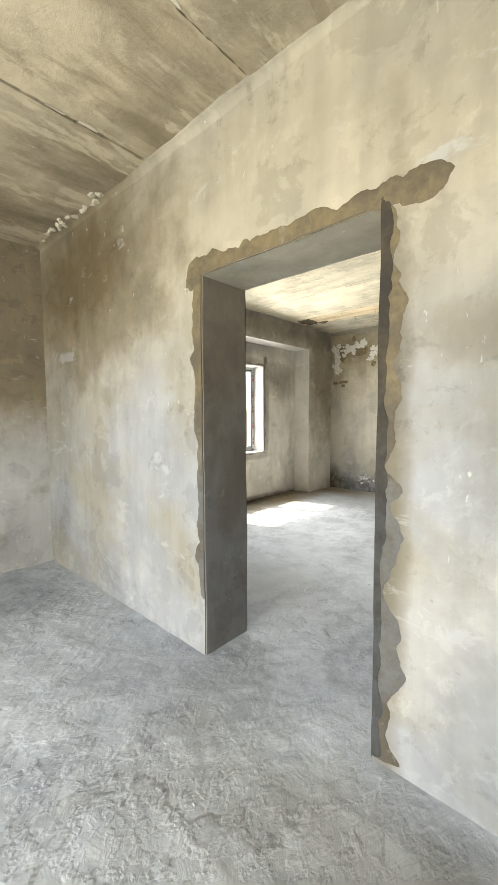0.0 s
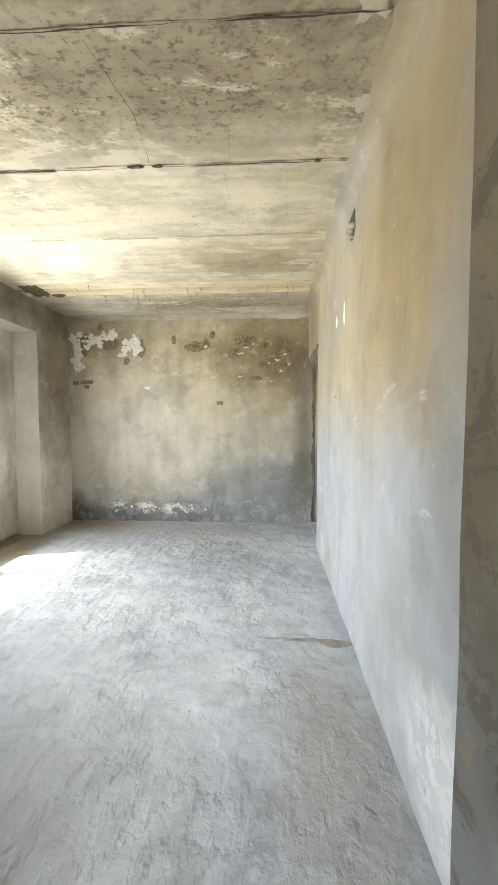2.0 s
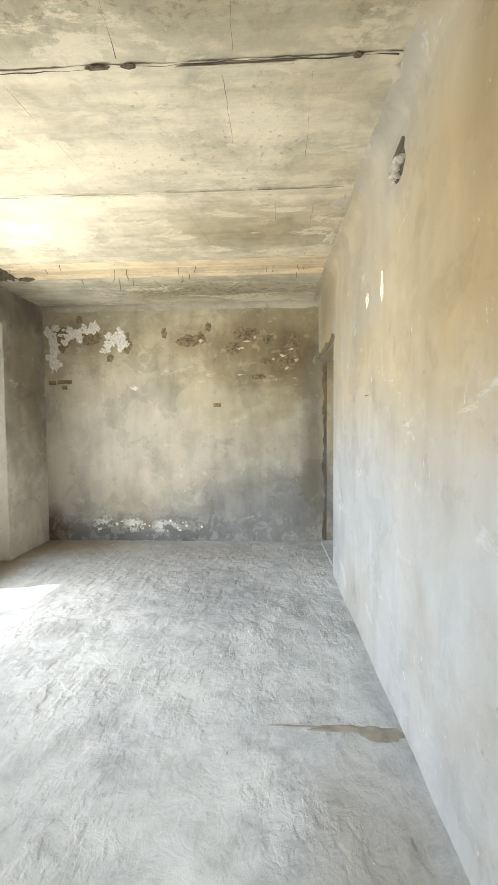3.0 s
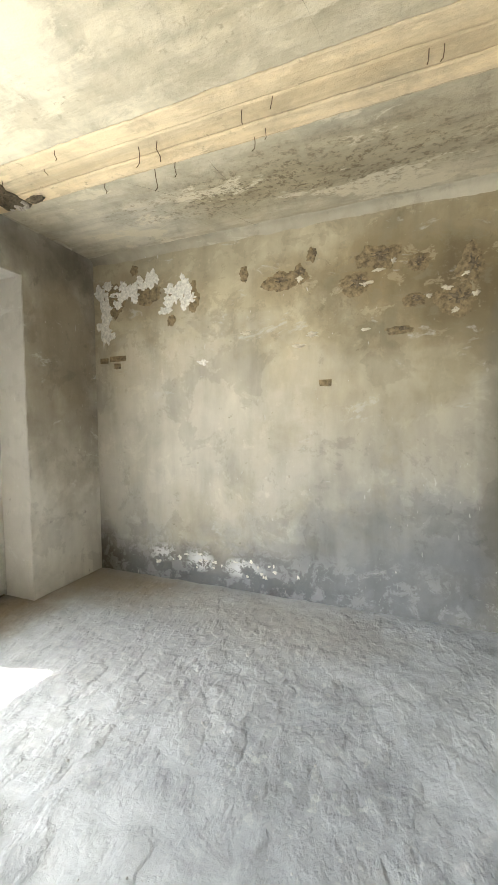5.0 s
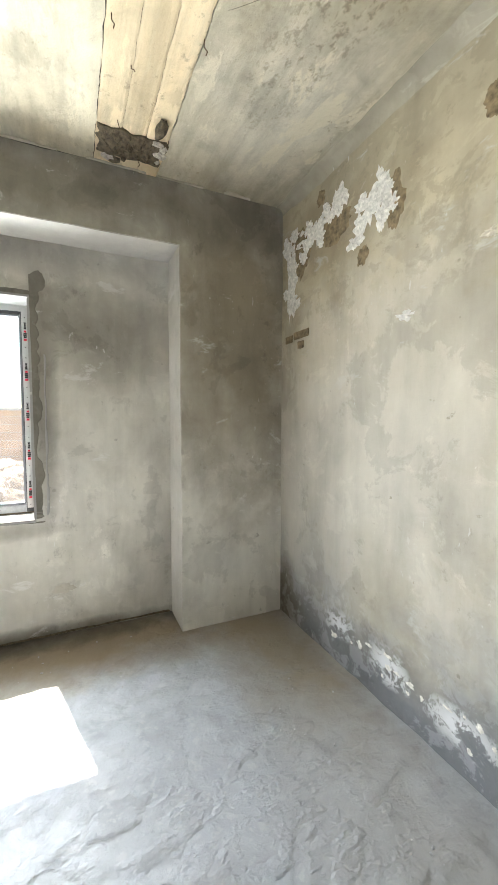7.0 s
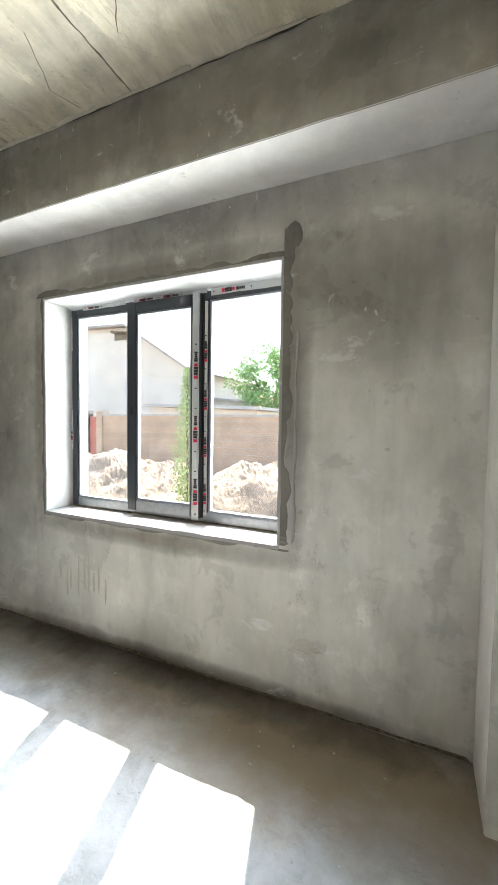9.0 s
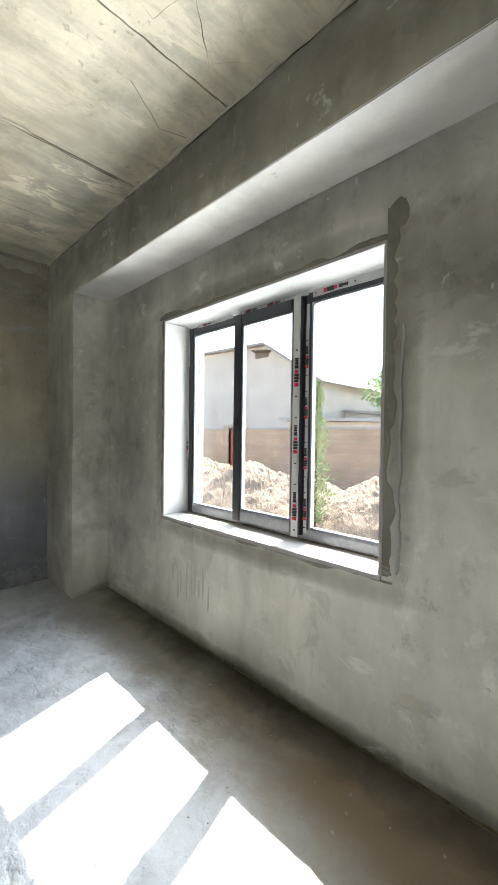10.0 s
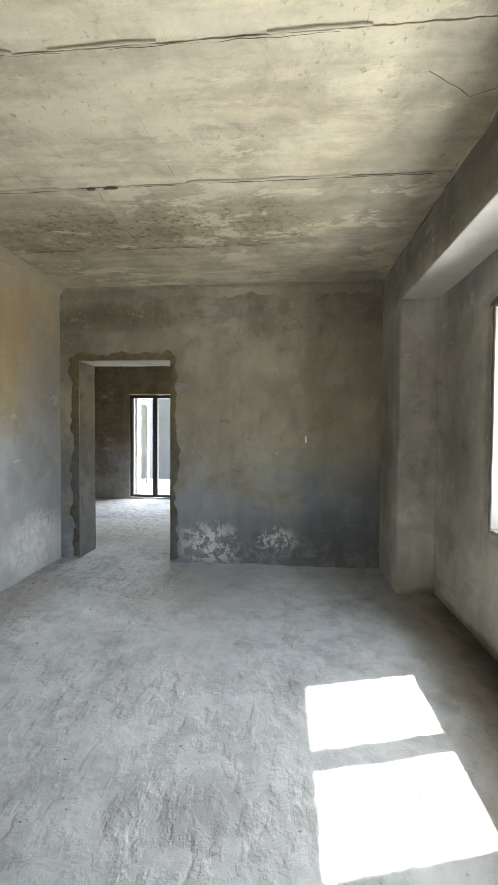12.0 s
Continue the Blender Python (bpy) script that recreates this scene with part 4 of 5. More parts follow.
# cracks and filled joints in the ceiling
def crack(points, width, material, parent, seed, label=""):
    bm = bmesh.new()
    prev = None
    for (x0, y0), (x1, y1) in zip(points, points[1:]):
        n = max(2, round(math.dist((x0, y0), (x1, y1)) / 0.02))
        d = Vector((x1 - x0, y1 - y0, 0)).normalized()
        s = Vector((-d.y, d.x, 0))
        for i in range(n + 1):
            p = Vector((x0 + (x1 - x0) * i / n, y0 + (y1 - y0) * i / n, TOP - 0.0045))
            p += s * 0.008 * noise.noise(p * 12 + Vector((seed, 0, 0)))
            w = width * max(0.12, 0.6 + 1.3 * noise.noise(p * 6 + Vector((0, seed, 0))))
            pair = (bm.verts.new(p - s * w), bm.verts.new(p + s * w))
            if prev and i:
                bm.faces.new((prev[0], prev[1], pair[1], pair[0]))
            prev = pair
    return part("crack", bm, material, parent, label)


ceil_main = bpy.data.objects["ceiling_slabs"]
crack([(-1.74, 3.66), (-1.70, 3.3), (-1.78, 2.9)], 0.0018, m_crack, ceil_main, 4)
crack([(-1.25, 3.66), (-1.22, 3.2)], 0.001, m_crack, ceil_main, 5)
crack([(-2.2, 3.66), (-2.5, 3.2), (-2.7, 2.95)], 0.001, m_crack, ceil_main, 6)
crack([(-3.30, 4.62), (-3.32, 4.78), (-3.55, 4.70), (-3.60, 4.9), (-3.82, 4.72), (-3.95, 4.86)], 0.002, m_rust, ceil_main, 7, "rust line of a lifting loop")
crack([(-3.62, 4.40), (-3.86, 4.25), (-4.0, 4.3)], 0.0015, m_crack, ceil_main, 8)
crack([(-2.9, 6.1), (-2.55, 6.5), (-2.3, 6.95)], 0.0008, m_crack, ceil_main, 9)
crack([(-2.3, 6.1), (-2.25, 6.6), (-2.1, 6.9)], 0.0008, m_crack, ceil_main, 10)
crack([(-3.9, 3.70), (-2.4, 3.703), (-1.2, 3.699), (-0.55, 3.70)], 0.0034, m_crack, ceil_main, 12, "dark open slab joint")
crack([(-3.0, 2.86), (-1.9, 2.862), (-0.55, 2.858)], 0.0045, m_crack, ceil_main, 14, "dark open slab joint")
crack([(-3.2, 4.60), (-1.8, 4.602), (-0.6, 4.60)], 0.0014, m_crack, ceil_main, 13)
for k, (x, w) in enumerate(((-1.84, 0.05), (-1.70, 0.03), (-0.72, 0.02))):
    lump_part("joint_void", (x, 3.70, TOP - 0.002), (w, 0.012, 0.007), m_hole_or_shade, 65 + k, ceil_main, "dark broken joint edge")
for k, (xa, xb, ya, yb) in enumerate(((-1.05, -1.0, 4.65, 5.62), (-1.72, -1.52, 4.65, 5.62), (-0.78, -0.76, 4.64, 5.6), (-2.3, -2.2, 3.76, 4.5), (-1.3, -1.28, 3.76, 4.55), (-0.9, -0.88, 3.76, 4.3), (-3.0, -2.9, 2.9, 3.62))):
    crack([(xa, ya), (xb, yb)], 0.0007, m_crack, ceil_main, 40 + k)
ceil_room = bpy.data.objects["ceiling_room"]
for k in range(7):
    blob(ceil_main, "mortar_smear", "z", TOP, -1, (-0.55 + rnd.uniform(-0.06, 0.06), 2.3 + 0.5 * k), (rnd.uniform(0.04, 0.09), rnd.uniform(0.05, 0.12)), 640 + k, m_pale, 0.004, 0.7)

# mortar pressed out along the slab joints, in broken runs
for y, side, count in ((3.70, 1, 4), (4.60, 1, 5), (2.30, 1, 5)):
    for k in range(count):
        x0 = rnd.uniform(-3.95, -1.0)
        ribbon(ceil_main, "z", TOP, -1, (x0, y + 0.006 * side), (x0 + rnd.uniform(0.18, 0.6), y + 0.006 * side), (0, side), rnd.uniform(0.008, 0.02), 800 + k + 10 * y, m_pale, 0.6, 0.0055)
for k in range(12):
    y0 = 2.0 + 0.41 * k + rnd.uniform(-0.1, 0.1)
    ribbon(ceil_main, "z", TOP, -1, (PIER + 0.006, y0), (PIER + 0.006, y0 + rnd.uniform(0.15, 0.45)), (1, 0), rnd.uniform(0.012, 0.028), 860 + k, m_pale, 0.7, 0.007)
crack([(PIER + 0.010, 2.0), (PIER + 0.014, 3.4), (PIER + 0.008, 4.9), (PIER + 0.012, 5.6)], 0.0045, m_crack, ceil_main, 71)
for x in (-3.99, -3.09, -2.21, -1.32):
    for k in range(4):
        y0 = rnd.uniform(-0.2, 1.3)
        ribbon(ceil_room, "z", TOP, -1, (x + 0.005, y0), (x + 0.005, y0 + rnd.uniform(0.1, 0.35)), (1, 0), rnd.uniform(0.012, 0.03), 890 + k - x, m_pale, 0.6, 0.006)
for k in range(22):
    lump_part("mortar_lump", (rnd.uniform(-3.9, -2.75), SOUTH_OUT - 0.03 - rnd.uniform(0, 0.09), TOP - 0.004), (rnd.uniform(0.012, 0.04), rnd.uniform(0.010, 0.03), rnd.uniform(0.006, 0.016)), m_pale, 930 + k, ceil_room)

# loose crumbs of mortar trodden off the screed
bm = bmesh.new()
for k in range(420):
    x, y = rnd.uniform(-4.2, -0.5), rnd.uniform(2.1, 6.9)
    if k % 3 == 0:
        x, y = rnd.uniform(-2.6, 1.2), rnd.uniform(0.2, 1.5)
    if noise.noise(Vector((x * 0.9, y * 0.9, 4))) < -0.05:
        continue
    r = rnd.uniform(0.0025, 0.006) * (1.6 if rnd.random() < 0.12 else 1.0)
    got = bmesh.ops.create_icosphere(bm, subdivisions=1, radius=r)
    a, sx, sy = rnd.uniform(0, 3.14), rnd.uniform(0.7, 1.9), rnd.uniform(0.6, 1.1)
    z = floor_z(x, y)
    for v in got["verts"]:
        c = v.co * (1 + 0.5 * noise.noise(v.co * 160 + Vector((k, 0, 0))))
        c = Vector((c.x * sx, c.y * sy, c.z * 0.7))
        v.co = Vector((c.x * math.cos(a) - c.y * math.sin(a) + x, c.x * math.sin(a) + c.y * math.cos(a) + y, c.z + z + r * 0.35))
tagged(finish("mortar_crumbs", bm, simple("grey_mortar_crumb", (0.40, 0.41, 0.42), 0.95, var=0.3, scale=50)), "loose grey mortar crumbs scattered on the floor", "debris", kind="stuff")

# damp streak across the floor by the side wall
bm = bmesh.new()
for i, (x, y, rx, ry) in enumerate(((-0.55, 3.86, 0.12, 0.05), (-0.74, 3.88, 0.15, 0.022), (-0.98, 3.89, 0.16, 0.006))):
    blob_bm(bm, "z", 0.0, 1, (x, y), (rx, ry), 700 + i, 0.001, 0.4)
for v in bm.verts:
    v.co.z += floor_z(v.co.x, v.co.y) + 0.0025
part("damp_streak", bm, simple("damp_floor", (0.27, 0.255, 0.225), 0.8, var=0.3, scale=14), bpy.data.objects["floor"], "brown damp streak", smooth=True)


# ---- white reveal lining of the window ----
WY0, WY1, WZ0, WZ1, FX = 3.52, 5.28, 0.825, 2.322, -4.60
rev = group("window_reveal", "white plastered reveal and sill round the window", "window reveal", (NICHE, 4.4, WZ0), "structure")


def lining(name, lo, hi):
    bm = boxes((lo, hi), bev=0.003)
    bmesh.ops.subdivide_edges(bm, edges=[e for e in bm.edges if e.calc_length() > 0.5], cuts=16)
    for v in bm.verts:
        v.co += noise.noise_vector(v.co * 5) * 0.003
    ob = part(name, bm, m_white, rev)
    put(rev, ob)


lining("sill", (-4.70, WY0 - 0.004, WZ0 - 0.012), (NICHE + 0.006, WY1 + 0.004, WZ0 + 0.010))
lining("head", (-4.70, WY0 - 0.004, WZ1 - 0.009), (NICHE + 0.003, WY1 + 0.004, WZ1 + 0.010))
lining("jamb", (-4.70, WY0 - 0.010, WZ0 + 0.012), (NICHE + 0.003, WY0 + 0.009, WZ1 - 0.011))
lining("jamb", (-4.70, WY1 - 0.009, WZ0 + 0.012), (NICHE + 0.003, WY1 + 0.010, WZ1 - 0.011))

# ---- the three-light window ----
win = group("window_1", "anthracite plastic window with three lights and printed protective film", "window", (FX, 4.4, 0.85), "structure")


def wpart(name, bm, material, parent=None, label="", smooth=False):
    ob = part(name, bm, material, parent or win, label, smooth)
    put(win, ob)
    if parent and parent is not win:
        ob.matrix_parent_inverse = Matrix.Identity(4)
    return ob


B0, B1 = 0.845, 2.300
Y = (3.535, 4.075, 4.665, 5.265)
wpart("window_frame", boxes(((FX - 0.06, Y[0], B0), (FX, Y[0] + 0.055, B1)), bev=0.004), m_anthracite)
wpart("window_frame", boxes(((FX - 0.06, Y[3] - 0.055, B0), (FX, Y[3], B1)), bev=0.004), m_anthracite)
wpart("window_frame", boxes(((FX - 0.06, Y[0] + 0.055, B1 - 0.055), (FX, Y[3] - 0.055, B1)), bev=0.004), m_anthracite)
# bottom rail takes the brightened grey, the other bars anthracite
wpart("window_frame", boxes(((FX - 0.06, Y[0] + 0.055, B0), (FX, Y[3] - 0.055, B0 + 0.058)), bev=0.004), m_alu_lit)
wpart("mullion", boxes(((FX - 0.06, Y[1] - 0.005, B0 + 0.058), (FX - 0.002, Y[1] + 0.055, B1 - 0.055)), bev=0.004), m_anthracite)
wpart("mullion", boxes(((FX - 0.06, Y[2] - 0.03, B0 + 0.058), (FX - 0.002, Y[2] + 0.055, B1 - 0.055)), bev=0.004), m_anthracite)
# fixed lights: glazing beads
for a, b in ((Y[0] + 0.055, Y[1] - 0.005), (Y[2] + 0.055, Y[3] - 0.055)):
    z0, z1 = B0 + 0.058, B1 - 0.055
    for lo, hi in (((FX - 0.045, a, z0), (FX - 0.006, a + 0.014, z1)), ((FX - 0.045, b - 0.014, z0), (FX - 0.006, b, z1)), ((FX - 0.045, a + 0.014, z0), (FX - 0.006, b - 0.014, z0 + 0.014)), ((FX - 0.045, a + 0.014, z1 - 0.014), (FX - 0.006, b - 0.014, z1))):
        wpart("glazing_bead", boxes((lo, hi), bev=0.003), m_alu_lit)
    for lo, hi in (((FX - 0.030, a + 0.014, z0 + 0.014), (FX - 0.024, b - 0.014, z1 - 0.014)),):
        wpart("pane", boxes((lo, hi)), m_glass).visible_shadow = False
# the opening sash, proud of the frame
S0, S1, T0, T1 = Y[1] + 0.012, Y[2] + 0.012, B0 + 0.020, B1 - 0.014
sash = wpart("sash", boxes(((FX - 0.03, S0, T0), (FX + 0.022, S0 + 0.072, T1)), ((FX - 0.03, S1 - 0.075, T0), (FX + 0.022, S1, T1)), ((FX - 0.03, S0 + 0.072, T1 - 0.072), (FX + 0.022, S1 - 0.075, T1)), bev=0.005), m_anthracite)
wpart("sash_rail", boxes(((FX - 0.03, S0 + 0.072, T0), (FX + 0.020, S1 - 0.075, T0 + 0.075)), bev=0.005), m_alu_lit)
a, b, z0, z1 = S0 + 0.072, S1 - 0.075, T0 + 0.075, T1 - 0.072
for lo, hi in (((FX - 0.02, a, z0), (FX + 0.014, a + 0.012, z1)), ((FX - 0.02, b - 0.012, z0), (FX + 0.014, b, z1)), ((FX - 0.02, a + 0.012, z0), (FX + 0.014, b - 0.012, z0 + 0.012)), ((FX - 0.02, a + 0.012, z1 - 0.012), (FX + 0.014, b - 0.012, z1))):
    wpart("glazing_bead", boxes((lo, hi), bev=0.003), m_alu_lit)
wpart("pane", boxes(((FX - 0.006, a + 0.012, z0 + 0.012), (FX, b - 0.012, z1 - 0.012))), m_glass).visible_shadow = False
wpart("gasket", boxes(((FX - 0.001, S1 + 0.003, T0), (FX + 0.004, S1 + 0.010, T1)), ((FX - 0.001, S0 - 0.008, T0), (FX + 0.004, S0 - 0.002, T1))), m_gasket)
wpart("handle_plate", boxes(((FX + 0.022, S0 + 0.028, 1.52), (FX + 0.030, S0 + 0.046, 1.58)), bev=0.003), m_gasket, label="black handle spindle plate")
wpart("packer", boxes(((FX - 0.01, 4.12, B0 - 0.022), (FX + 0.03, 4.16, B0 - 0.002)), bev=0.003), m_box, label="wooden packing block under the frame")


def print_marks(place, along, length, pitch, size, thick, parent):
    """Marks of the film's printing as plain bars: a red square, dark letter bars, small dark bars."""
    red, ink = bmesh.new(), bmesh.new()
    s = pitch * 0.25
    while s + pitch * 0.7 < length:
        for bmx, runs in ((red, ((0.0, 0.16, 1.0), (0.62, 0.14, 0.8))), (ink, ((0.20, 0.12, 1.0), (0.34, 0.12, 1.1), (0.48, 0.11, 1.1), (0.86, 0.11, 0.8), (0.99, 0.05, 0.8), (1.06, 0.10, 0.6), (1.18, 0.09, 0.6), (1.29, 0.06, 0.8), (1.7, 0.05, 0.35), (-0.5, 0.05, 0.35)))):
            for o, w, h in runs:
                u0, u1 = s + o * size * 5.2, s + (o + w) * size * 5.2
                place(bmx, u0, u1, size * h * 0.5, thick)
        s += pitch
    wpart("print", red, m_red, parent, "red printed blocks")
    wpart("print", ink, m_ink, parent, "black printed bars")


def film_up(y0, y1, z0, z1, x, pitch, size, flap=0.0):
    bm = bmesh.new()
    n = 40
    rows = []
    for i in range(n + 1):
        z = z0 + (z1 - z0) * i / n
        wav = 0.0025 * noise.noise(Vector((y0, z * 9, 2)))
        rows.append([bm.verts.new((x + dx + wav, yy + (0.003 * noise.noise(Vector((z * 11, y1, 1))) if k else 0), z)) for k, (yy, dx) in enumerate(((y0 - flap, 0.012 if flap else 0.0), ((y0 + y1) / 2, 0.001), (y1, 0.0)))])
    for r0, r1 in zip(rows, rows[1:]):
        for k in (0, 1):
            bm.faces.new((r0[k], r0[k + 1], r1[k + 1], r1[k]))
    ret = bmesh.ops.extrude_face_region(bm, geom=list(bm.faces))
    for v in ret["geom"]:
        if isinstance(v, bmesh.types.BMVert):
            v.co.x += 0.0012
    f = wpart("protective_film", bm, m_film, label="white protective film strip")
    mid = (y0 + y1) / 2 - flap * 0.3

    def place(bmx, u0, u1, half, th):
        box(bmx, (x + 0.003, mid - half, z0 + u0), (x + 0.003 + th, mid + half, z0 + u1))

    print_marks(place, "z", z1 - z0, pitch, size, 0.009, f)


film_up(S1 - 0.046, S1 - 0.012, T0 - 0.012, T1 + 0.005, FX + 0.024, 0.40, 0.024, 0.008)
film_up(S1 + 0.014, S1 + 0.036, T0 + 0.02, T1 - 0.05, FX + 0.0005, 0.30, 0.018)
film_up(Y[3] - 0.050, Y[3] - 0.006, B0 + 0.03, B1 - 0.03, FX + 0.001, 0.28, 0.018)
film_up(Y[0] - 0.004, Y[0] + 0.010, B0 + 0.42, B0 + 0.72, FX + 0.001, 0.28, 0.010)
film_up(Y[0] - 0.004, Y[0] + 0.010, B1 - 0.30, B1 - 0.05, FX + 0.001, 0.28, 0.010)


def film_across(y0, y1, z0, z1, x, pitch, size):
    bm = boxes(((x, y0, z0), (x + 0.0015, y1, z1)))
    bmesh.ops.subdivide_edges(bm, edges=[e for e in bm.edges if e.calc_length() > 0.2], cuts=24)
    for v in bm.verts:
        v.co += Vector((0.3, 0, 1)) * 0.004 * noise.noise(v.co * 10)
    f = wpart("protective_film", bm, m_film, label="white protective film strip")

    def place(bmx, u0, u1, half, th):
        c = (z0 + z1) / 2
        box(bmx, (x + 0.002, y0 + u0, c - half), (x + 0.002 + th, y0 + u1, c + half))

    print_marks(place, "y", y1 - y0, pitch, size, 0.004, f)


film_across(Y[2] + 0.07, Y[3] - 0.01, B1 - 0.034, B1 + 0.008, FX + 0.001, 0.30, 0.022)
film_across(Y[0] + 0.12, Y[1] - 0.02, B1 - 0.014, B1 + 0.010, FX + 0.001, 0.22, 0.014)
film_across(Y[1] + 0.05, Y[2] + 0.04, B1 - 0.012, B1 + 0.012, FX + 0.001, 0.20, 0.016)
bm = boxes(((FX - 0.05, Y[0], B0 - 0.03), (FX - 0.004, Y[3], B0 - 0.001)))
bmesh.ops.subdivide_edges(bm, edges=[e for e in bm.edges if e.calc_length() > 0.5], cuts=50)
for v in bm.verts:
    v.co += noise.noise_vector(v.co * 25) * 0.008
wpart("mounting_gap", bm, m_hole_or_shade, label="rough dark gap below the frame")

# ---- the glazed door in the side wall ----
DX = -0.25
gd = group("door_1", "white plastic glazed door with foamed frame in the side opening", "door", (DX, 6.4, 0), "structure")


def gpart(name, bm, material, label="", parent=None):
    ob = part(name, bm, material, parent or gd, label)
    if not parent:
        put(gd, ob)
    return ob


for lo, hi in (((DX, 5.95, 0.02), (DX + 0.07, 6.01, 2.30)), ((DX, 6.89, 0.02), (DX + 0.07, 6.95, 2.30)), ((DX, 6.01, 2.24), (DX + 0.07, 6.89, 2.30)), ((DX, 6.01, 0.02), (DX + 0.07, 6.89, 0.07)), ((DX, 6.01, 1.80), (DX + 0.07, 6.89, 1.86))):
    gpart("door_frame", boxes((lo, hi), bev=0.005), m_pvc)
leaf = gpart("leaf", boxes(((DX - 0.015, 6.02, 0.08), (DX + 0.05, 6.11, 1.79)), ((DX - 0.015, 6.79, 0.08), (DX + 0.05, 6.88, 1.79)), ((DX - 0.015, 6.11, 1.70), (DX + 0.05, 6.79, 1.79)), ((DX - 0.015, 6.11, 0.08), (DX + 0.05, 6.79, 0.18)), bev=0.005), m_anthracite)
gpart("pane", boxes(((DX + 0.01, 6.11, 0.18), (DX + 0.016, 6.79, 1.70))), m_glass)
gpart("pane", boxes(((DX + 0.03, 6.01, 1.86), (DX + 0.036, 6.89, 2.24))), m_glass)
hbm = tube([(DX - 0.016, 6.14, 1.02), (DX - 0.055, 6.14, 1.02), (DX - 0.062, 6.16, 1.02), (DX - 0.062, 6.27, 1.02)], 0.010, 8)
gpart("door_handle", hbm, m_pvc, "white lever handle")
bm = boxes(((DX + 0.005, 6.94, 0.0), (DX + 0.06, 7.0, 2.33)))
bmesh.ops.subdivide_edges(bm, edges=[e for e in bm.edges if e.calc_length() > 0.5], cuts=60)
for v in bm.verts:
    v.co += noise.noise_vector(v.co * 14) * 0.016
gpart("foam_bead", bm, m_foam, "cream lumpy mounting foam")
for k in range(4):
    bm = bmesh.new()
    for j in range(5):
        box(bm, (DX - 0.0015, 6.905, 0.25 + 0.5 * k + 0.03 * j), (DX + 0.001, 6.93, 0.27 + 0.5 * k + 0.03 * j))
    gpart("print", bm, m_red if k % 2 else m_ink, "printed bars on the film")
gpart("threshold", boxes(((EAST + 0.03, 5.93, -0.02), (0.0, 6.99, 0.022)), bev=0.006), m_floor, "concrete threshold")

# ---- the balcony door of the first room ----
bd = group("door_2", "dark glazed balcony door letting in daylight", "door", (-0.27, -1.95, 0), "structure")


def bpart(name, bm, material, label=""):
    ob = part(name, bm, material, bd, label)
    put(bd, ob)
    return ob


# panes west of x -0.6 are unseen, added to spread the daylight
for lo, hi in (((-2.39, -1.99, 0.04), (-2.33, -1.92, 2.25)), ((0.235, -1.99, 0.04), (0.295, -1.92, 2.25)), ((-2.33, -1.99, 2.18), (0.235, -1.92, 2.25)), ((-2.33, -1.99, 0.04), (0.235, -1.92, 0.09))):
    bpart("door_frame", boxes((lo, hi), bev=0.005), m_anthracite)
for x in (-0.34, -0.97, -1.65):
    bpart("mullion", boxes(((x + 0.03, -1.995, 0.09), (x + 0.14, -1.915, 2.18)), bev=0.005), m_anthracite)
for x0, x1 in ((-0.83, -0.31), (-1.51, -0.94), (-2.33, -1.62)):
    bpart("pane", boxes(((x0, -1.96, 0.09), (x1, -1.954, 2.18))), m_glass).visible_shadow = False
LX, LY0, LY1 = 0.20, -2.78, -2.02
open_leaf = bpart("leaf", boxes(((LX - 0.03, LY0, 0.10), (LX + 0.03, LY0 + 0.09, 2.17)), ((LX - 0.03, LY1 - 0.09, 0.10), (LX + 0.03, LY1, 2.17)), ((LX - 0.03, LY0 + 0.09, 2.08), (LX + 0.03, LY1 - 0.09, 2.17)), ((LX - 0.03, LY0 + 0.09, 0.10), (LX + 0.03, LY1 - 0.09, 0.22)), bev=0.005), m_pvc, "white leaf standing open outwards")
bpart("pane", boxes(((LX - 0.004, LY0 + 0.09, 0.22), (LX + 0.002, LY1 - 0.09, 2.08))), m_glass).visible_shadow = False
bpart("door_handle", tube([(LX - 0.03, LY0 + 0.05, 1.05), (LX - 0.075, LY0 + 0.05, 1.05), (LX - 0.082, LY0 + 0.07, 1.05), (LX - 0.082, LY0 + 0.18, 1.05)], 0.010, 8), m_pvc, "white lever handle")
for lo, hi in (((0.2, -1.915, 0.09), (0.236, -1.90, 2.18)),):
    bpart("protective_film", boxes((lo, hi), bev=0.003), m_film, "white protective film strip")
bpart("threshold", boxes(((-2.40, -2.2, -0.05), (0.30, -1.88, 0.035)), bev=0.006), m_floor)

# ---- outside ----
m_soil = simple("dry_tan_soil", (0.27, 0.20, 0.145), 0.95, var=0.3, scale=2.2, relief=0.08)
m_ground = simple("dusty_ground", (0.24, 0.20, 0.15), 0.95, var=0.2, scale=0.8)
m_paving = simple("pale_concrete_paving", (0.34, 0.325, 0.30), 0.9, var=0.12, scale=1.5)
m_render = simple("pale_house_render", (0.52, 0.45, 0.385), 0.9, var=0.12, scale=0.7)
m_yellow = simple("cream_render", (0.62, 0.58, 0.42), 0.9, var=0.1, scale=0.8)
m_roof = simple("weathered_sheet_roof", (0.30, 0.26, 0.24), 0.7, 0.1, var=0.2, scale=3)
m_timber = simple("grey_timber", (0.16, 0.12, 0.085), 0.85, var=0.3, scale=9)
m_bark = simple("brown_bark", (0.12, 0.085, 0.055), 0.95, var=0.4, scale=20, relief=0.02)
m_gate = simple("red_painted_steel", (0.35, 0.09, 0.06), 0.6, var=0.15)


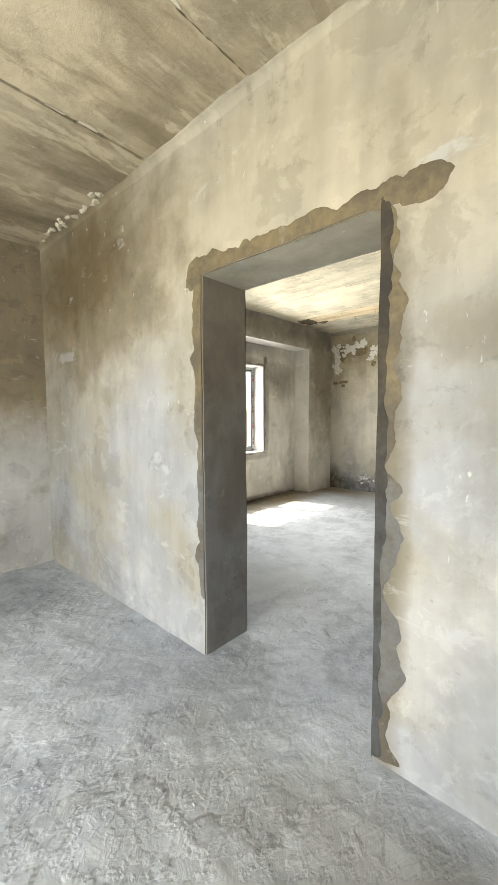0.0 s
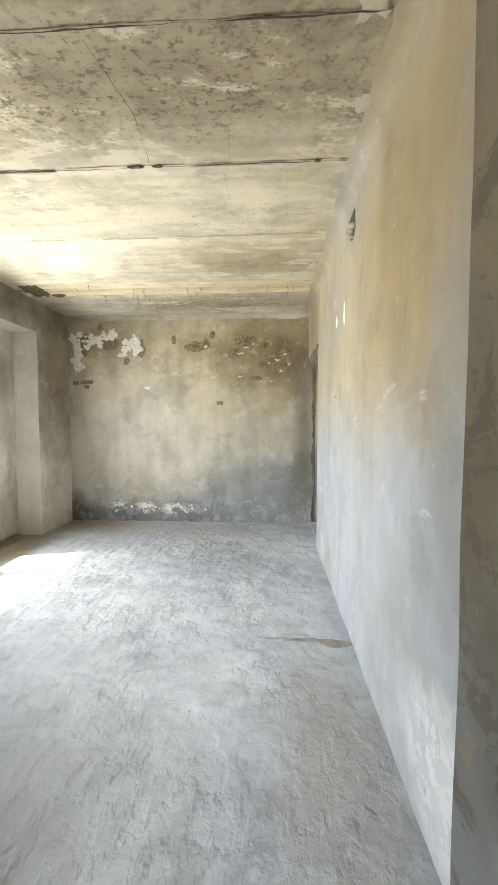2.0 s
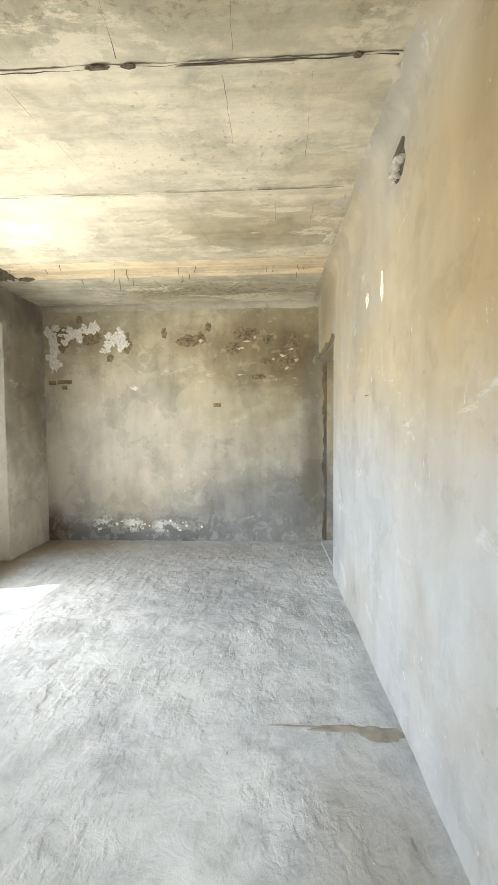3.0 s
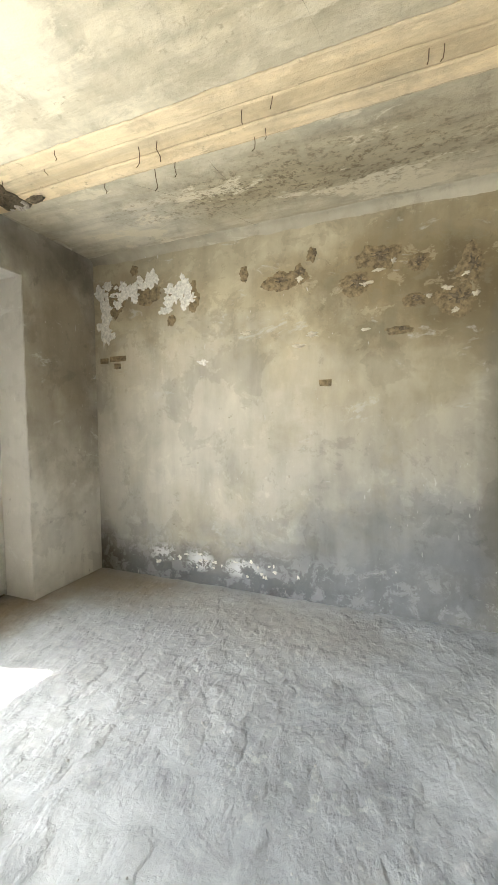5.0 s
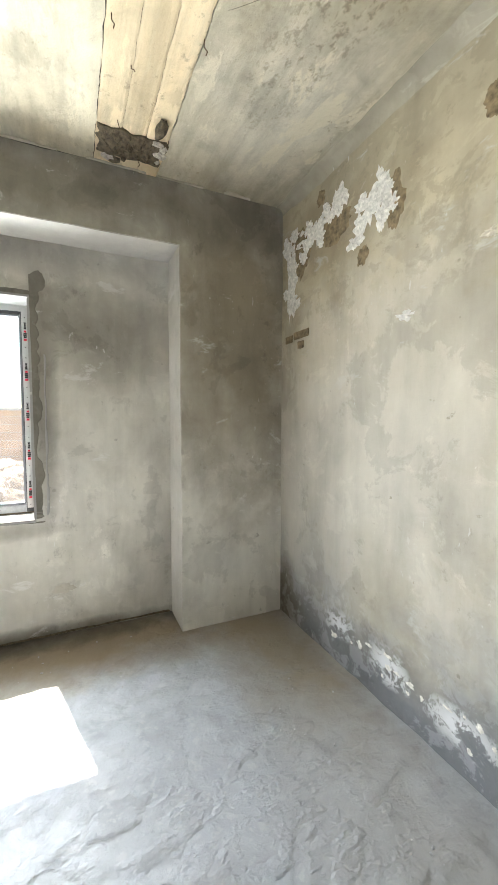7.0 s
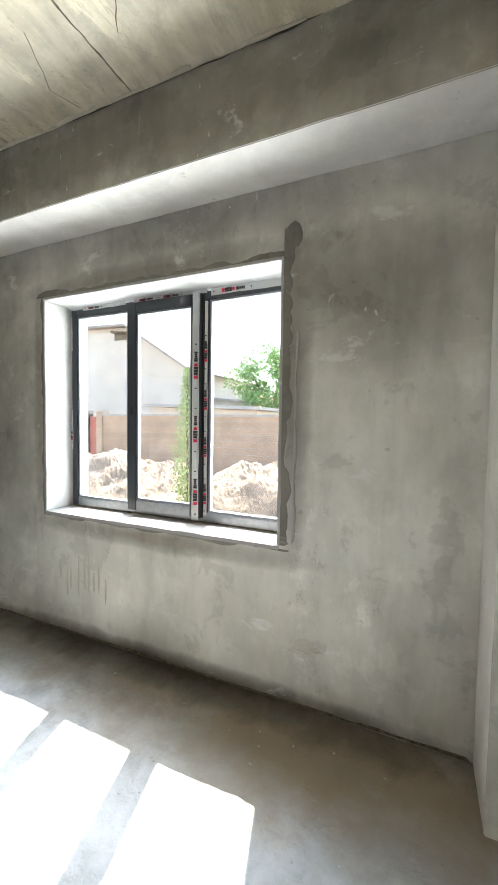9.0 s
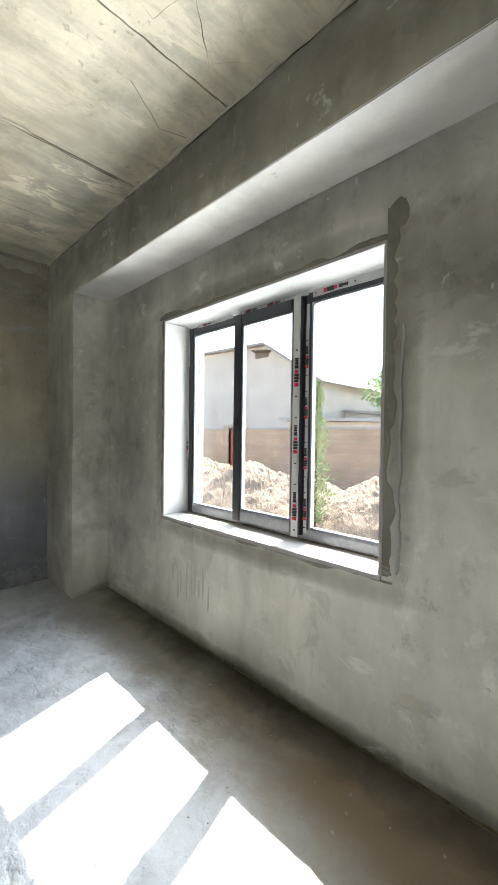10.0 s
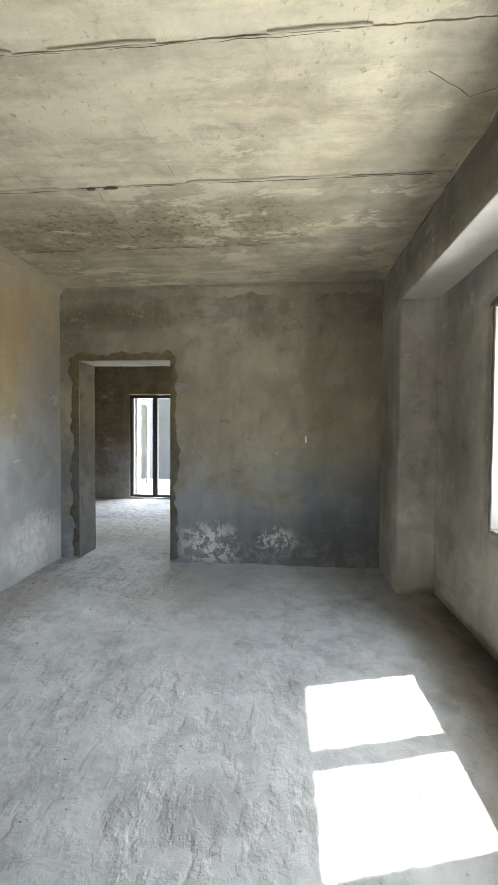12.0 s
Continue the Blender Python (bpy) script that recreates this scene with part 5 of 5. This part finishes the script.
def leaf_mat(name, a, b):
    m, n, l, bs = mat(name, 0.6)
    ge = n.new("ShaderNodeNewGeometry")
    l.new(ramp(n, l, ge.outputs["Random Per Island"], [(0.0, a), (1.0, b)]), bs.inputs["Base Color"])
    bs.inputs["Transmission Weight"].default_value = 0.0
    return m


m_cypress = leaf_mat("cypress_green", (0.20, 0.25, 0.10), (0.40, 0.46, 0.22))
m_leaf = leaf_mat("broadleaf_green", (0.13, 0.23, 0.07), (0.27, 0.41, 0.14))


def brickwork():
    m, n, l, b = mat("tan_brickwork", 0.9)
    co = n.new("ShaderNodeTexCoord").outputs["Object"]
    mp = n.new("ShaderNodeMapping")
    mp.inputs["Rotation"].default_value = (radians(90), 0, radians(90))
    l.new(co, mp.inputs["Vector"])
    br = n.new("ShaderNodeTexBrick")
    l.new(mp.outputs[0], br.inputs["Vector"])
    br.inputs["Scale"].default_value = 1.0
    br.inputs["Brick Width"].default_value = 0.26
    br.inputs["Row Height"].default_value = 0.085
    br.inputs["Mortar Size"].default_value = 0.012
    br.inputs["Color1"].default_value = (0.42, 0.29, 0.20, 1)
    br.inputs["Color2"].default_value = (0.35, 0.25, 0.18, 1)
    br.inputs["Mortar"].default_value = (0.38, 0.33, 0.27, 1)
    tone = ramp(n, l, tex(n, l, "noise", 1.2, 5, 0.6), [(0.3, (0.8,)), (0.7, (1.15,))])
    l.new(mixc(n, l, 1.0, br.outputs["Color"], tone, "MULTIPLY"), b.inputs["Base Color"])
    return m


m_bricks = brickwork()
GZ = -0.6
bm = bmesh.new()
bm.faces.new([bm.verts.new((x, y, GZ)) for x, y in ((-900, -900), (900, -900), (900, 900), (-900, 900))])
structure("ground", bm, m_ground, "dusty bare ground reaching to the horizon", "ground")
structure("pavement", boxes(((-9.6, -14, GZ - 0.2), (-4.79, 12, GZ + 0.03)), bev=0.01), m_paving, "pale concrete apron beside the house", "pavement")
structure("terrace", boxes(((-4.9, -5.5, GZ - 0.1), (2.6, -2.21, -0.02)), bev=0.01), m_paving, "pale concrete terrace outside the balcony door", "pavement")


def dirt_pile(x0, x1, y0, y1, top, seed):
    bm = bmesh.new()
    nx, ny = max(12, round((x1 - x0) / 0.055)), max(12, round((y1 - y0) / 0.055))
    rows = []
    for i in range(nx + 1):
        row = []
        for j in range(ny + 1):
            fx, fy = i / nx * 2 - 1, j / ny * 2 - 1
            p = Vector((x0 + (x1 - x0) * i / nx, y0 + (y1 - y0) * j / ny, seed))
            dome = max(0.0, 1 - abs(fx) ** 2.2) * max(0.0, 1 - abs(fy) ** 3)
            z = top * dome * (0.75 + 0.45 * noise.noise(p * 0.55) + 0.12 * noise.noise(p * 1.9))
            z += dome ** 0.5 * (0.16 * noise.noise(p * 2.7) + 0.08 * abs(noise.noise(p * 6)) + 0.05 * noise.noise(p * 9) + 0.04 * noise.noise(p * 17))
            row.append(bm.verts.new((p.x, p.y, GZ - 0.06 + z)))
        rows.append(row)
    for r0, r1 in zip(rows, rows[1:]):
        for j in range(ny):
            bm.faces.new((r0[j], r0[j + 1], r1[j + 1], r1[j]))
    ob = finish("dirt_pile", bm, m_soil)
    tagged(ob, "heap of dry tan excavated soil on bare ground", "dirt pile", "excavated soil heaps")


dirt_pile(-13.6, -9.7, -4.6, 0.9, 1.6, 1.0)
dirt_pile(-13.8, -9.9, 0.2, 6.5, 1.5, 2.0)
dirt_pile(-14.8, -11.5, -10.5, -4.2, 1.1, 3.0)

fence = group("boundary_wall", "tan brick boundary wall with a pale coping", "wall", (-16.1, 0, GZ))


def under(parent, name, bm, material, label=""):
    ob = part(name, bm, material, parent, label)
    put(parent, ob)
    return ob


under(fence, "wall", boxes(((-16.25, -30, GZ), (-16.0, -8.5, 1.75)), ((-16.25, -7.9, GZ), (-16.0, 25, 1.75))), m_bricks)
under(fence, "coping", boxes(((-16.31, -30, 1.75), (-15.94, -8.5, 1.84)), ((-16.31, -7.9, 1.75), (-15.94, 25, 1.84)), bev=0.01), m_paving, "pale coping course")
under(fence, "pillar", boxes(((-16.35, -8.85, GZ), (-15.92, -8.5, 1.98)), bev=0.01), m_bricks)
under(fence, "pillar", boxes(((-16.35, -7.9, GZ), (-15.92, -7.55, 1.98)), bev=0.01), m_bricks)
under(fence, "gate", boxes(((-16.16, -8.48, GZ + 0.05), (-16.1, -7.92, 1.72)), bev=0.004), m_gate, "red painted steel gate")


def profile_house(name, label, x_front, depth, outline, z0, wall_m, roof_m, over=0.5):
    """A house whose front follows outline, (y, z) along its roofline."""
    e = group(name, label, "house", (x_front, outline[0][0], z0))
    bm = bmesh.new()
    loop = [(outline[0][0], z0), *outline, (outline[-1][0], z0)]
    f = [bm.verts.new((x_front, y, z)) for y, z in loop]
    b = [bm.verts.new((x_front - depth, y, z)) for y, z in loop]
    bm.faces.new(f)
    bm.faces.new(b)
    for i in range(len(loop)):
        j = (i + 1) % len(loop)
        bm.faces.new((f[i], f[j], b[j], b[i]))
    under(e, "wall", bm, wall_m)
    for k, ((ya, za), (yb, zb)) in enumerate(zip(outline, outline[1:])):
        d = Vector((0, yb - ya, zb - za)).normalized()
        na = Vector((0, -d.z, d.y))
        ea, eb = (over if k == 0 else 0.0), (over if k == len(outline) - 2 else 0.0)
        pa, pb = Vector((0, ya, za)) - d * ea + na * 0.02, Vector((0, yb, zb)) + d * eb + na * 0.02
        bm = bmesh.new()
        vs = [bm.verts.new((x, p.y, p.z)) for p in (pa, pb, pb + na * 0.16, pa + na * 0.16) for x in (x_front + over, x_front - depth - over)]
        for q in ((0, 1, 3, 2), (2, 3, 5, 4), (4, 5, 7, 6), (6, 7, 1, 0), (0, 2, 4, 6), (1, 7, 5, 3)):
            bm.faces.new([vs[i] for i in q])
        under(e, "roof", bm, roof_m)
    return e


h = profile_house("house", "large pale rendered house with a sloping sheet roof", -24, 12, [(-30, 8.7), (-13.2, 8.15), (-8.4, 5.15)], GZ, m_render, m_roof)
for k in range(4):
    y = -14.3 + 0.45 * k
    under(h, "rafter", boxes(((-24.05, y, 7.75 - 0.05 * k), (-23.45, y + 0.12, 7.90 - 0.05 * k)), bev=0.01), m_timber, "exposed rafter end")
# thin panel on the wall; the open eave's shade is its colour
under(h, "gable_opening", boxes(((-23.995, -14.4, 7.3), (-23.97, -13.0, 7.8))), m_timber, "dark panel for the open eave's shade below the ridge")
h2 = profile_house("house", "distant small house with a reddish gabled roof", -35, 7, [(-14.6, 4.2), (-11.5, 5.5), (-9.2, 4.2)], GZ, m_render, m_gate)
under(h2, "window", boxes(((-34.99, -12.3, 2.6), (-34.93, -11.3, 3.8)), bev=0.02), m_timber, "dark attic window")
profile_house("shed", "long low shed with a pale flat roof", -20, 6, [(-8.0, 2.35), (-1.5, 2.15)], GZ, m_render, m_paving, 0.3)
profile_house("shed", "low outbuilding with a grey sheet roof", -27, 6, [(-9.5, 3.3), (-5.0, 2.9)], GZ, m_render, m_roof, 0.3)
nh = group("neighbour_house", "cream rendered neighbouring house facing the terrace", "house", (0, -9, GZ))
under(nh, "wall", boxes(((-7, -14, GZ), (-0.05, -9.0, 3.4))), m_yellow)
under(nh, "wall", boxes(((-0.05, -14, GZ), (8, -8.6, 3.4))), m_white, "white rendered wall section")
under(nh, "roof", boxes(((-7.4, -14.4, 3.4), (8.4, -8.3, 3.6)), bev=0.02), m_roof)


def leaves(count, size, where, seed):
    """Small bent leaf clumps at where(rnd), as one mesh."""
    r = random.Random(seed)
    verts, faces = [], []
    for _ in range(count):
        c, up = where(r)
        d = (up + Vector((r.uniform(-1, 1), r.uniform(-1, 1), r.uniform(-0.7, 1))) * 0.9).normalized()
        s = d.cross(Vector((r.uniform(-1, 1), r.uniform(-1, 1), r.uniform(-1, 1)))).normalized()
        n = d.cross(s)
        ln, wd = size * r.uniform(0.6, 1.4), size * r.uniform(0.2, 0.4)
        i = len(verts)
        verts += [c, c + d * ln * 0.5 + s * wd, c + d * ln + n * ln * 0.25, c + d * ln * 0.5 - s * wd]
        faces += [(i, i + 1, i + 2), (i, i + 2, i + 3)]
    me = bpy.data.meshes.new("crown")
    me.from_pydata([tuple(v) for v in verts], [], faces)
    return me


def crown(parent, me, material):
    me.materials.append(material)
    ob = new("crown", me)
    ob.parent = parent
    put(parent, ob)


cyp = group("cypress", "slender young green cypress on bare ground", "tree", (-10.0, 1.02, GZ))
under(cyp, "trunk", tube([(-10.0, 1.02, GZ - 0.05), (-10.0, 1.03, 0.6), (-9.99, 1.02, 1.8), (-10.02, 1.0, 2.6)], 0.03), m_bark)


def cyp_leaf(r):
    z = GZ + 0.12 + 3.2 * r.random() ** 1.1
    f = (z - GZ) / 3.4
    rad = 0.36 * (1 - f) ** 0.45 * min(1.0, 0.35 + f * 3)
    if f > 0.72:
        rad *= 0.75
    a = r.uniform(0, 2 * math.pi)
    q = rad * (0.35 + 0.75 * r.random()) * (1 + 0.9 * noise.noise(Vector((math.cos(a) * 1.5, math.sin(a) * 1.5, z * 3.5))))
    return Vector((-10.0 + q * math.cos(a), 1.02 + q * math.sin(a), z)), Vector((math.cos(a) * 0.4, math.sin(a) * 0.4, 1))


crown(cyp, leaves(3400, 0.06, cyp_leaf, 4), m_cypress)

tree = group("tree", "broad green leafy tree behind the boundary wall", "tree", (-28, -3.6, GZ))
under(tree, "trunk", tube([(-28, -3.6, GZ - 0.1), (-28, -3.55, 1.2), (-28.05, -3.6, 2.6), (-28, -3.3, 4.2)], 0.16), m_bark)
for k, (dy, dz) in enumerate(((1.4, 5.0), (-1.5, 4.6), (0.5, 6.0), (2.3, 4.2))):
    under(tree, "limb", tube([(-28.03, -3.6, 2.2 + 0.2 * k), (-28, -3.6 + dy * 0.5, (2.4 + dz) / 2), (-28, -3.6 + dy, dz)], 0.07), m_bark)
clumps = [(random.Random(k).uniform(-1.8, 1.8), random.Random(k + 50).uniform(-2.4, 3.4), random.Random(k + 90).uniform(2.6, 6.3), random.Random(k + 130).uniform(0.5, 1.0)) for k in range(26)]


def tree_leaf(r):
    x, y, z, s = clumps[r.randrange(len(clumps))]
    d = Vector((r.gauss(0, 1), r.gauss(0, 1), r.gauss(0, 1))).normalized() * s * r.random() ** 0.4
    return Vector((-28 + x, -3.6 + y, z)) + d, d.normalized()


crown(tree, leaves(9000, 0.22, tree_leaf, 9), m_leaf)
